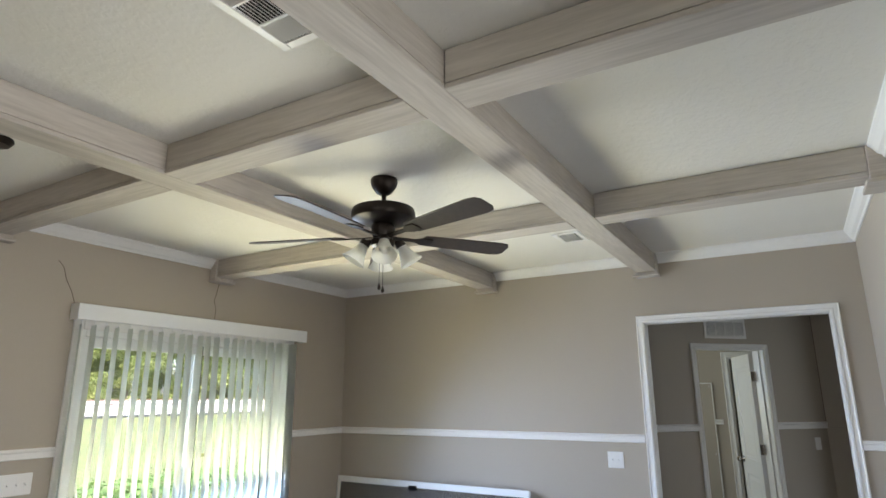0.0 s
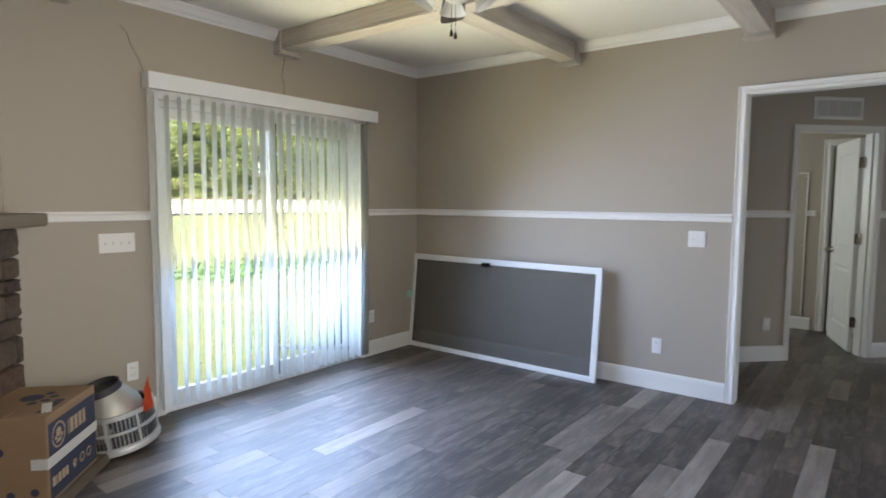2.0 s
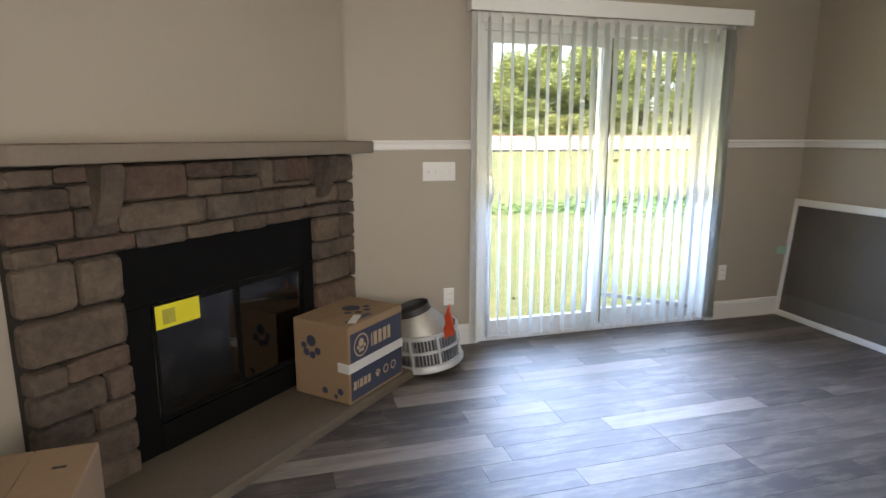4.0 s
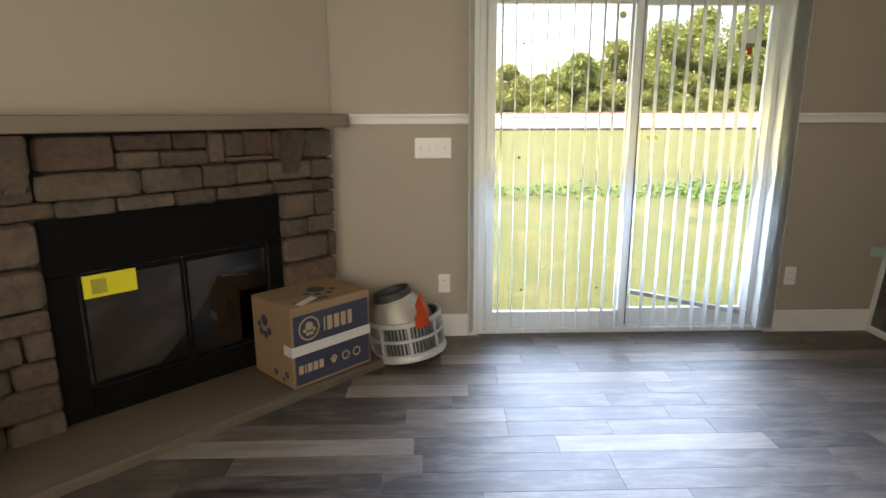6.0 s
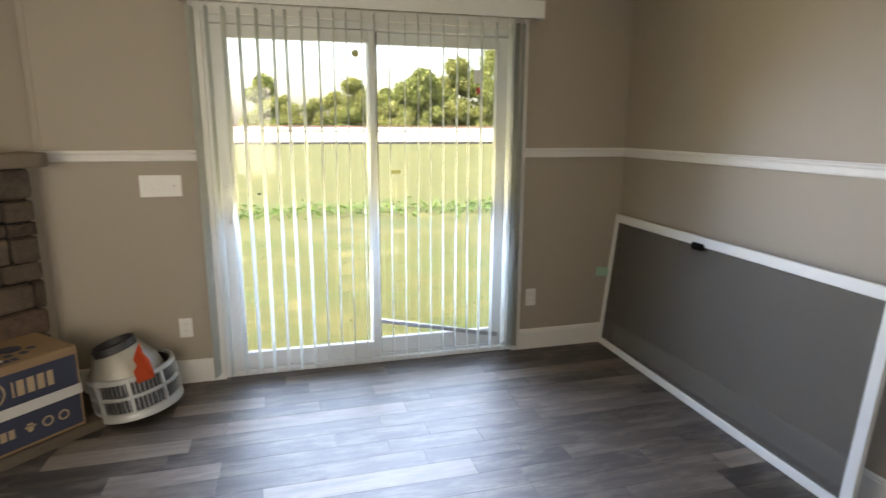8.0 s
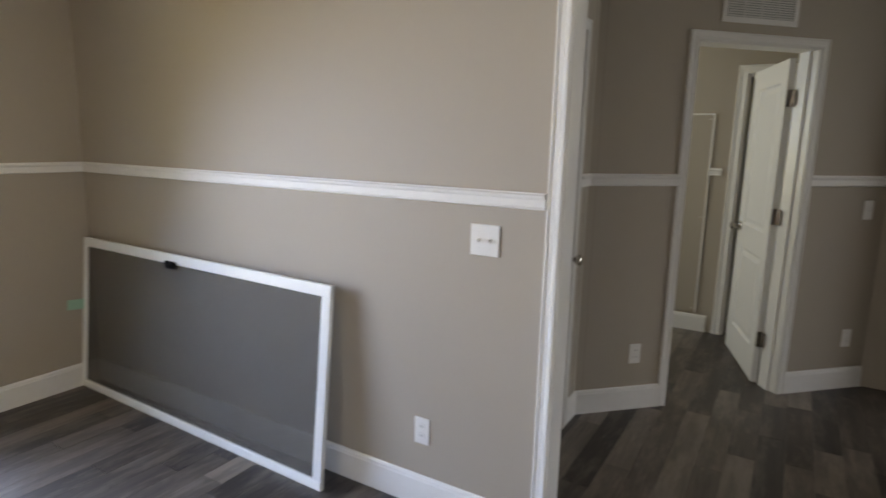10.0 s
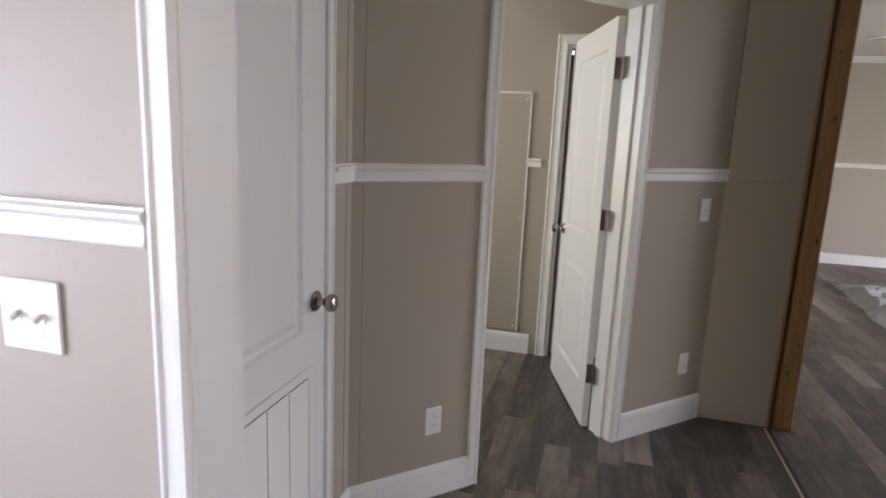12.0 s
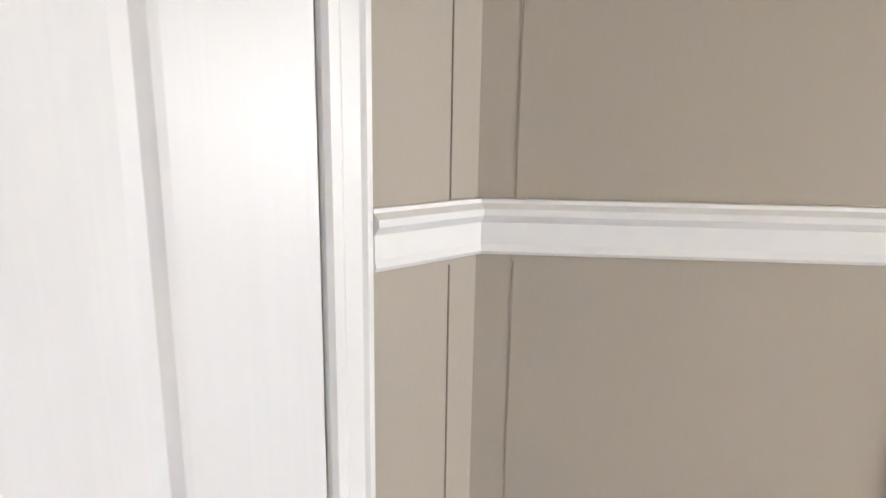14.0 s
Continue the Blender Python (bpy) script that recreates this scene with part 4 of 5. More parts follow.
def panel_door(name, width, label, panels):
    """A moulded door lying in x, z with its front on -y; panels are (x0, x1, z0, z1, arched)."""
    ob = thing(name, pose(0, 0, 0), label, "door")
    xs = sorted({0, width, *[v for p in panels for v in p[:2]]})
    zs = sorted({0, LEAF_H, *[v for p in panels for v in p[2:4]]})
    bm = bmesh.new()
    t = 0.0175
    inside = lambda x, z: any(p[0] <= x <= p[1] and p[2] <= z <= p[3] for p in panels)
    for x0, x1 in zip(xs, xs[1:]):
        for z0, z1 in zip(zs, zs[1:]):
            if not inside((x0 + x1) / 2, (z0 + z1) / 2):
                bm_box(x0, x1, -t, t, z0, z1, bm=bm)
    bmesh.ops.remove_doubles(bm, verts=bm.verts, dist=1e-5)
    body = part("body", bm, DOOR_WHITE, ob)
    for x0, x1, z0, z1, *_ in panels:
        for s in (-1, 1):
            bm = bmesh.new()
            loops = []
            for inset, y in ((0.0, t), (0.008, t - 0.001), (0.018, t - 0.012), (0.032, t - 0.012), (0.06, t - 0.003)):
                loops.append([bm.verts.new(c) for c in ((x0 + inset, s * y, z0 + inset), (x1 - inset, s * y, z0 + inset), (x1 - inset, s * y, z1 - inset), (x0 + inset, s * y, z1 - inset))])
            for a, b in zip(loops, loops[1:]):
                for i in range(4):
                    bm.faces.new((a[i], a[(i + 1) % 4], b[(i + 1) % 4], b[i]))
            bm.faces.new(loops[-1])
            part("panel", bm, DOOR_WHITE, body)
    return ob


def knob(parent, m):
    """A round door knob whose rose lies on z = 0 of m."""
    prof = [(0, 0), (0.032, 0), (0.033, 0.004), (0.028, 0.009), (0.014, 0.012), (0.011, 0.02), (0.011, 0.032), (0.018, 0.038), (0.0265, 0.047), (0.028, 0.056), (0.025, 0.065), (0.016, 0.071), (0, 0.072)]
    part("knob", moved(bm_lathe(prof, 28), m), NICKEL, parent, "satin nickel knob", smooth=True)


# closet door with a return-air grille; its front faces +x
cw = KY1 - KY0 - 0.006
closet = panel_door("closet_door", cw, "closed white moulded closet door with a return-air grille", [(0.12, cw - 0.128, 0.845, 1.90, 0)])
closet.matrix_world = Matrix.Translation((CX - 0.011, KY0 + 0.003, 0.008)) @ pose(0, 0, 0, 0, 0, 90)
knob(closet, pose(cw - 0.062, -0.0175, 0.935, 90, 0, 0))
gx0, gx1, gz0, gz1 = 0.15, cw - 0.085, 0.16, 0.738
grille = part("grille", bm_box(gx0, gx1, -0.026, -0.018, gz1 - 0.03, gz1, 0.002), TRIM, closet, "white stamped return-air grille")
part("grille_rim", bm_box(gx0, gx1, -0.026, -0.018, gz0, gz0 + 0.03, 0.002), TRIM, grille)
for a, b in ((gx0, gx0 + 0.03), (gx1 - 0.03, gx1)):
    part("grille_rim", bm_box(a, b, -0.026, -0.018, gz0 + 0.0305, gz1 - 0.0305, 0.002), TRIM, grille)
part("grille_dark", bm_box(gx0 + 0.03, gx1 - 0.03, -0.0185, -0.0178, gz0 + 0.03, gz1 - 0.03), DARK, grille)
bars = 4
bw = (gx1 - gx0 - 0.06) / bars
for i in range(1, bars):
    x = gx0 + 0.03 + i * bw
    part("mullion", bm_box(x - 0.0016, x + 0.0016, -0.0225, -0.0186, gz0 + 0.0305, gz1 - 0.0305), TRIM, grille)
slat_mesh = mesh_from("slat", moved(bm_box(-bw / 2 + 0.0035, bw / 2 - 0.0035, -0.0058, 0.0058, -0.0006, 0.0006), pose(0, 0, 0, 66, 0, 0)), TRIM)
for i in range(bars):
    z = gz0 + 0.036
    while z < gz1 - 0.034:
        s = new("slat", slat_mesh)
        s.parent = grille
        s.matrix_local = pose(gx0 + 0.03 + (i + 0.5) * bw, -0.0235, z)
        z += 0.0125

# inner door, standing open into the small room
iw = 0.762
inner = panel_door("inner_door", iw, "open white moulded panel door with nickel hinges", [(0.12, iw - 0.12, 0.95, 1.90, 0), (0.12, iw - 0.12, 0.2, 0.80, 0)])
hinge_at = (ANGLED @ Vector((IU1 - 0.016, 0.152, 0)))
OPEN_DIR = 107.0
inner.matrix_world = Matrix.Translation((hinge_at.x, hinge_at.y, 0.012)) @ pose(0, 0, 0, 0, 0, OPEN_DIR) @ pose(0, 0.018, 0)
knob(inner, pose(iw - 0.06, 0.0175, 0.93, -90, 0, 0))
knob(inner, pose(iw - 0.06, -0.0175, 0.93, 90, 0, 0))
for z in (0.29, 1.08, 1.79):
    bm = bm_tube([(-0.004, -0.020, z - 0.05), (-0.004, -0.020, z + 0.05)], 0.0065, 10)
    bm_box(-0.001, 0.0, -0.0185, 0.014, z - 0.05, z + 0.05, bm=bm)
    h = part("hinge", bm, NICKEL, inner, "satin nickel hinge", smooth=False)
    part("hinge_leaf", bm_box(-0.045, -0.012, -0.022, -0.0205, z - 0.05, z + 0.05, 0.0005), NICKEL, h)

# ---------------------------------------------------------------- switches and outlets


def plate(name, m, w, h, label, category, toggles=0, outlets=0, group=""):
    """A wall plate on the plane y = 0 of m, facing -y, centred on the origin."""
    ob = thing(name, m, label, category, group)
    part("plate", bm_box(-w / 2, w / 2, -0.006, 0, -h / 2, h / 2, 0.003), PLASTIC, ob)
    for i in range(toggles):
        x = (i - (toggles - 1) / 2) * 0.046
        part("toggle_slot", bm_box(x - 0.006, x + 0.006, -0.0068, -0.006, -0.013, 0.013), TRIM, ob)
        part("toggle", moved(bm_box(-0.004, 0.004, -0.016, 0, -0.005, 0.005, 0.0015), pose(x, -0.006, 0.003, 25, 0, 0)), PLASTIC, ob)
        for z in (-0.03, 0.03):
            part("screw", moved(bm_lathe([(0, 0), (0.003, 0), (0.002, 0.001), (0, 0.001)], 10), pose(x, -0.006, z, 90, 0, 0)), TRIM, ob)
    for i in range(outlets):
        z = 0.02 - 0.04 * i
        part("socket", bm_box(-0.016, 0.016, -0.0085, -0.006, z - 0.014, z + 0.014, 0.003), PLASTIC, ob)
        for x in (-0.006, 0.006):
            part("slot", bm_box(x - 0.001, x + 0.001, -0.0088, -0.0084, z - 0.002, z + 0.006), DARK, ob)
    return ob


NORTH = lambda x, z: pose(x, NY, z)
WEST = lambda y, z: pose(WX, y, z, 0, 0, 90)
ANG = lambda u, z: ANGLED @ pose(u, 0, z)
plate("light_switch", NORTH(-0.82, 1.158), 0.118, 0.116, "white double toggle light switch on the wall", "light switch", 2)
plate("power_outlet", NORTH(-1.077, 0.337), 0.072, 0.116, "white duplex power outlet on the wall", "outlet", 0, 2, "power outlets")
plate("light_switch", WEST(2.345, 1.15), 0.212, 0.118, "white four-gang toggle light switch on the wall", "light switch", 4)
plate("power_outlet", WEST(2.408, 0.335), 0.072, 0.116, "white duplex power outlet on the wall", "outlet", 0, 2, "power outlets")
plate("power_outlet", WEST(4.545, 0.36), 0.072, 0.116, "white duplex power outlet beside the sliding door", "outlet", 0, 2, "power outlets")
plate("power_outlet", ANG(0.36, 0.335), 0.072, 0.116, "white duplex power outlet on the angled wall", "outlet", 0, 2, "power outlets")
plate("power_outlet", ANG(1.865, 0.335), 0.072, 0.116, "white duplex power outlet on the angled wall", "outlet", 0, 2, "power outlets")
plate("light_switch", ANG(1.885, 1.15), 0.072, 0.118, "white single toggle light switch on the angled wall", "light switch", 1)
plate("power_outlet", pose(4.3, FARY, 0.40), 0.072, 0.116, "white power outlet on the far wall", "outlet", 0, 2, "power outlets")

# ---------------------------------------------------------------- vents


def register(name, m, w, h, label, banks, along, backing=None):
    """A stamped register on z = 0 of m, facing -z."""
    ob = thing(name, m, label, "air vent")
    t = 0.006
    rim = 0.03
    for x0, x1, y0, y1 in ((-w / 2, w / 2, -h / 2, -h / 2 + rim), (-w / 2, w / 2, h / 2 - rim, h / 2), (-w / 2, -w / 2 + rim, -h / 2 + rim + 0.0005, h / 2 - rim - 0.0005), (w / 2 - rim, w / 2, -h / 2 + rim + 0.0005, h / 2 - rim - 0.0005)):
        part("frame", bm_box(x0, x1, y0, y1, -t, 0, 0.002), TRIM, ob)
    part("backing", bm_box(-w / 2 + rim, w / 2 - rim, -h / 2 + rim, h / 2 - rim, -0.001, 0), backing or DARK, ob)
    iw_, ih_ = w - 2 * rim, h - 2 * rim
    for k in range(banks):
        x0 = -iw_ / 2 + k * iw_ / banks
        if k:
            part("divider", bm_box(x0 - 0.004, x0 + 0.004, -ih_ / 2, ih_ / 2, -t, -0.001), TRIM, ob)
        lw = iw_ / banks - 0.010
        cx = x0 + iw_ / banks / 2
        if along[k] == "x":
            n = int(ih_ / 0.012)
            me = mesh_from("slat", moved(bm_box(-lw / 2, lw / 2, -0.005, 0.005, -0.0006, 0.0006), pose(0, 0, 0, 32, 0, 0)), TRIM)
            for i in range(n):
                s = new("slat", me)
                s.parent = ob
                s.matrix_local = pose(cx, -ih_ / 2 + (i + 0.5) * ih_ / n, -0.004)
        else:
            n = int(lw / 0.012)
            me = mesh_from("slat", moved(bm_box(-0.005, 0.005, -ih_ / 2 + 0.001, ih_ / 2 - 0.001, -0.0006, 0.0006), pose(0, 0, 0, 0, 32, 0)), TRIM)
            for i in range(n):
                s = new("slat", me)
                s.parent = ob
                s.matrix_local = pose(x0 + 0.005 + (i + 0.5) * lw / n, 0, -0.004)
    return ob


register("ceiling_vent", pose(-0.727, 1.525, CEILING, 0, 0, 90), 0.36, 0.21, "white stamped ceiling air register", 3, "yxy")
register("ceiling_vent", pose(-0.797, 4.345, CEILING), 0.185, 0.26, "white stamped ceiling air register near the wall", 1, "x")
register("wall_vent", ANGLED @ pose(0.953, 0, 2.262, -90, 0, 0) @ pose(0, 0, 0, 180, 0, 0) @ pose(0, 0, 0, 0, 180, 0), 0.485, 0.195, "white return-air grille above the doorway", 4, "xxxx", surface("grey filter behind the grille", (0.38, 0.38, 0.38), 0.9, 0.1))

# ---------------------------------------------------------------- ceiling fan
FX, FY = -1.235, 2.785
fan = thing("ceiling_fan", pose(FX, FY, CEILING), "dark bronze five-blade ceiling fan with frosted light shades", "ceiling fan")
part("canopy", bm_lathe([(0, -0.001), (0.066, -0.001), (0.068, -0.02), (0.060, -0.045), (0.040, -0.072), (0.020, -0.085), (0, -0.085)], 32), BRONZE, fan, smooth=True)
part("down_rod", bm_tube([(0, 0, -0.08), (0, 0, -0.15)], 0.012, 12), BRONZE, fan, smooth=True)
part("motor_housing", bm_lathe([(0, -0.143), (0.05, -0.143), (0.12, -0.150), (0.152, -0.162), (0.158, -0.178), (0.158, -0.200), (0.150, -0.214), (0.12, -0.226), (0.07, -0.236), (0, -0.236)], 48), BRONZE, fan, smooth=True)
part("switch_housing", bm_lathe([(0, -0.236), (0.055, -0.236), (0.060, -0.25), (0.056, -0.285), (0.045, -0.31), (0.06, -0.318), (0.055, -0.345), (0.02, -0.365), (0, -0.368)], 32), BRONZE, fan, smooth=True)


def blade(angle):
    m = pose(0, 0, -0.295, 0, 0, angle) @ pose(0, 0, 0, -12, 0, 0)
    bm = bmesh.new()
    outline = [(0.215, -0.050), (0.63, -0.068), (0.675, -0.060), (0.692, -0.035), (0.692, 0.035), (0.675, 0.060), (0.63, 0.068), (0.215, 0.050), (0.205, 0.03), (0.205, -0.03)]
    b = part("blade", moved(bm_prism(outline, -0.003, 0.003, bevel=0.0012), m), BLADE, fan, "dark wood fan blade")
    bm = bm_prism([(0.05, -0.016), (0.17, -0.012), (0.20, -0.034), (0.255, -0.030), (0.262, 0.0), (0.255, 0.030), (0.20, 0.034), (0.17, 0.012), (0.05, 0.016)], -0.009, -0.0035, bevel=0.001)
    part("blade_iron", moved(bm, m), BRONZE, b, "bronze blade bracket")


for k in range(5):
    blade(FAN_TURN + 72 * k)
for k in range(4):
    a = radians(SHADE_TURN + 90 * k)
    d = Vector((math.cos(a), math.sin(a), 0))
    part("light_arm", bm_tube([Vector((0, 0, -0.325)) + 0.04 * d, Vector((0, 0, -0.325)) + 0.075 * d, Vector((0, 0, -0.335)) + 0.09 * d], 0.010, 10), BRONZE, fan, smooth=True)
    m = Matrix.Translation(Vector((0, 0, -0.335)) + 0.085 * d) @ pose(0, 0, 0, 0, 0, math.degrees(a)) @ pose(0, 0, 0, 0, -32, 0)
    part("socket", moved(bm_lathe([(0, 0.012), (0.024, 0.012), (0.026, -0.012), (0.022, -0.018), (0, -0.018)], 20), m), BRONZE, fan, smooth=True)
    bm = bm_lathe([(0.024, -0.010), (0.028, -0.03), (0.038, -0.06), (0.050, -0.088), (0.062, -0.105), (0.060, -0.106), (0.047, -0.087), (0.035, -0.06), (0.025, -0.03), (0.021, -0.010)], 32)
    s = part("shade", moved(bm, m), FROST, fan, "frosted bell glass shade", smooth=True)
    part("bulb", moved(bm_lathe([(0.011, -0.018), (0.012, -0.03), (0.022, -0.05), (0.024, -0.065), (0.016, -0.082), (0, -0.087)], 16), m), FROST, s, smooth=True)
for dx, dy, z in ((-0.018, 0.0, -0.56), (0.012, -0.012, -0.578)):
    c = part("pull_chain", bm_tube([(dx, dy, -0.355), (dx, dy, z + 0.03)], 0.0012, 6), BRONZE, fan)
    part("fob", bm_lathe([(0, z + 0.032), (0.003, z + 0.03), (0.008, z + 0.012), (0.007, z + 0.002), (0, z)], 12, axis_at=(dx, dy)), BLADE, c, "dark wood chain fob", smooth=True)

# a second ceiling fitting in the west bay
fit2 = thing("smoke_alarm", pose(-2.33, 1.56, CEILING), "small dark fitting hanging from the ceiling", "ceiling fitting")
part("base", bm_lathe([(0, 0), (0.055, 0), (0.058, -0.012), (0.045, -0.03), (0, -0.034)], 24), BRONZE, fit2, smooth=True)
part("stem", bm_tube([(0, 0, -0.03), (0, 0, -0.06)], 0.006, 8), BRONZE, fit2)

# ---------------------------------------------------------------- boxes and chimney cap by the fireplace
BL, BWD, BH = 0.475, 0.36, 0.405
box = thing("cardboard_box", Matrix.Translation((-2.645, 1.662, 0.043)) @ pose(0, 0, 0, 0, 0, 135), "closed brown cardboard box with navy printed sides and tape", "box")
# x runs along the long side, -y faces the room, so the box lies on y from 0 to its depth
bm = bm_box(0, BL, 0, BWD, 0, BH - 0.004, 0.006, segments=2)
part("carton", bm, CARDBOARD, box)
for a, b in ((0.002, BWD / 2 - 0.002), (BWD / 2 + 0.002, BWD - 0.002)):
    part("flap", bm_box(0.003, BL - 0.003, a, b, BH - 0.0042, BH, 0.001), CARDBOARD, box)
for z0, z1 in ((0.015, 0.165), (0.215, 0.365)):
    p = part("printed_panel", bm_box(0.012, BL - 0.012, -0.0012, -0.0004, z0, z1), NAVY, box, "navy printed panel")
    zc = (z0 + z1) / 2
    big = z0 > 0.1
    if big:
        part("roundel", moved(bm_lathe([(0.052, 0), (0.060, 0), (0.060, 0.0004), (0.052, 0.0004)], 28), pose(0.10, -0.0013, zc, 90, 0, 0)), PRINT_BUFF, p)
    cx0, k = (0.10, 1.0) if big else (0.235, 0.6)
    for dx, dz, r in ((0, -0.012, 0.022), (-0.026, 0.008, 0.010), (-0.010, 0.026, 0.011), (0.012, 0.026, 0.011), (0.028, 0.008, 0.010)):
        s = -1 if big else 1
        part("paw_mark", moved(bm_lathe([(0, 0), (r * k, 0), (r * k, 0.0004), (0, 0.0004)], 16), pose(cx0 + dx * k, -0.0013, zc + s * dz * k, 90, 0, 0)), PRINT_BUFF, p)
    u = 0.185 if big else 0.03
    h = 0.036 if big else 0.022
    for w in ((0.008, 0.030, 0.030, 0.030, 0.026) if big else (0.026, 0.008, 0.026, 0.026, 0.024)):
        part("print_bar", bm_box(u, u + w, -0.0018, -0.0013, zc - h, zc + h), PRINT_BUFF, p)
        u += w + (0.012 if big else 0.008)
    if not big:
        for c in (0.31, 0.38):
            part("roundel", moved(bm_lathe([(0.017, 0), (0.025, 0), (0.025, 0.0004), (0.017, 0.0004)], 20), pose(c, -0.0013, zc, 90, 0, 0)), PRINT_BUFF, p)
part("tape_strip", bm_box(-0.002, BL + 0.001, -0.003, -0.0019, 0.165, 0.215), TAPE, box, "white packing tape")
part("tape_strip", bm_box(-0.003, -0.0005, -0.003, 0.07, 0.165, 0.215), TAPE, box, "white packing tape")
for y, z, r in ((0.24, 0.30, 0.030), (0.20, 0.25, 0.020), (0.235, 0.225, 0.020), (0.275, 0.235, 0.020), (0.29, 0.27, 0.018), (0.06, 0.06, 0.018), (0.16, 0.05, 0.018), (0.09, 0.03, 0.012)):
    part("paw_mark", moved(bm_lathe([(0, 0), (r, 0), (r, 0.0006), (0, 0.0006)], 16), pose(-0.0003, y, z, 0, -90, 0)), NAVY, box)
for x, y, r in ((0.28, 0.20, 0.05), (0.20, 0.16, 0.02), (0.24, 0.12, 0.02), (0.30, 0.11, 0.02), (0.35, 0.15, 0.02)):
    part("paw_mark", moved(bm_lathe([(0, 0), (r, 0), (r, 0.0006), (0, 0.0006)], 16), pose(x, y, BH + 0.0003)), NAVY, box)
for i in range(6):
    part("print_bar", bm_box(0.06 + 0.033 * i, 0.085 + 0.033 * i, 0.035, 0.075, BH + 0.0003, BH + 0.0009), NAVY, box)
part("torn_tape", moved(bm_box(-0.07, 0.07, -0.02, 0.02, 0, 0.002), pose(0.13, 0.06, BH + 0.001, 0, 0, 25)), TAPE, box, "torn white tape")

box2 = thing("cardboard_box", Matrix.Translation((-1.725, 0.48, 0)) @ pose(0, 0, 0, 0, 0, 3), "plain brown cardboard box on the floor by the hearth", "box")
part("carton", bm_box(0, 0.42, 0, 0.33, 0, 0.456, 0.006, segments=2), CARDBOARD, box2)
for a, b in ((0.002, 0.163), (0.167, 0.328)):
    part("flap", bm_box(0.003, 0.417, a, b, 0.4562, 0.46, 0.001), CARDBOARD, box2)
for x, y in ((0.12, 0.24), (0.13, 0.06)):
    part("hand_hole", bm_box(x, x + 0.012, y, y + 0.035, 0.4602, 0.4606), DARK, box2)

CAPX, CAPY = -3.175, 2.20
cap = thing("chimney_cap", pose(CAPX, CAPY, 0), "round galvanised chimney cap with a slotted drum, tilted on the floor", "chimney cap")
tilt = pose(0, 0, 0.029, 8, -1, 0)
# sheet steel with the drum's inner shade put into its colour
DRUM_IN = surface("shaded sheet steel", (0.10, 0.10, 0.105), 0.5, 0.15, 8, 60, 0.05, 0.001, 0.8)
BRIGHT = surface("bright galvanised strap", (0.62, 0.63, 0.63), 0.42, 0.1, 9, 60, 0.05, 0.001, 0.55)
part("base_ring", moved(bm_lathe([(0.195, 0), (0.214, 0.0), (0.216, 0.012), (0.211, 0.028), (0.20, 0.028)], 48), tilt), BRIGHT, cap, smooth=True)
part("inner_drum", moved(bm_lathe([(0.19, 0.02), (0.19, 0.21), (0.186, 0.21), (0.186, 0.02)], 40), tilt), DRUM_IN, cap, smooth=True)
part("pan", moved(bm_lathe([(0, 0.012), (0.194, 0.012), (0.194, 0.016), (0, 0.016)], 40), tilt), DRUM_IN, cap)
for z, h in ((0.028, 0.014), (0.112, 0.016), (0.196, 0.024)):
    part("band", moved(bm_lathe([(0.196, z), (0.210, z), (0.210, z + h), (0.196, z + h)], 48), tilt), BRIGHT, cap, smooth=True)
rib_mesh = mesh_from("rib", bm_box(0.1905, 0.203, -0.0026, 0.0026, 0.042, 0.196), STEEL)
post_mesh = mesh_from("strap", bm_box(0.196, 0.2125, -0.009, 0.009, 0.03, 0.219, 0.001), BRIGHT)
for i in range(60):
    r = new("rib", rib_mesh)
    r.parent = cap
    r.matrix_local = tilt @ pose(0, 0, 0, 0, 0, 6 * i + 3)
for i in range(8):
    r = new("strap", post_mesh)
    r.parent = cap
    r.matrix_local = tilt @ pose(0, 0, 0, 0, 0, 45 * i + 8)
lean = tilt @ pose(0, -0.012, 0.10, 9, 0, 0)
part("cone", moved(bm_lathe([(0.183, 0.0), (0.181, 0.06), (0.168, 0.13), (0.112, 0.225), (0.110, 0.225), (0.165, 0.128), (0.177, 0.06), (0.179, 0.0)], 48), lean), surface("dull galvanised cone", (0.42, 0.41, 0.37), 0.5, 0.12, 7, 60, 0.05, 0.001, 0.6), cap, smooth=True)
part("collar", moved(bm_lathe([(0.104, 0.20), (0.105, 0.262), (0.101, 0.262), (0.100, 0.20)], 40), lean), DRUM_IN, cap, smooth=True)
# dark disc added for the shade inside the collar
part("collar_shade", moved(bm_lathe([(0, 0.225), (0.100, 0.225), (0.100, 0.228), (0, 0.228)], 32), lean), DARK, cap)
bm = bmesh.new()
pts = [(-0.042, 0), (-0.046, 0.07), (-0.026, 0.10), (-0.038, 0.14), (-0.012, 0.20), (0.002, 0.225), (0.012, 0.16), (0.034, 0.11), (0.040, 0.06), (0.044, 0.0)]
lo = [bm.verts.new((0.216 + 0.03 * (z / 0.2) ** 2, x, 0.185 + 0.93 * z)) for x, z in pts]
bm.faces.new(lo)
bmesh.ops.solidify(bm, geom=bm.faces, thickness=0.002)
part("warning_tag", moved(bm, tilt @ pose(0, 0, 0, 0, 0, 30)), ORANGE, cap, "bright orange plastic tag")

# ---------------------------------------------------------------- cracks in the wallboard over the sliding door


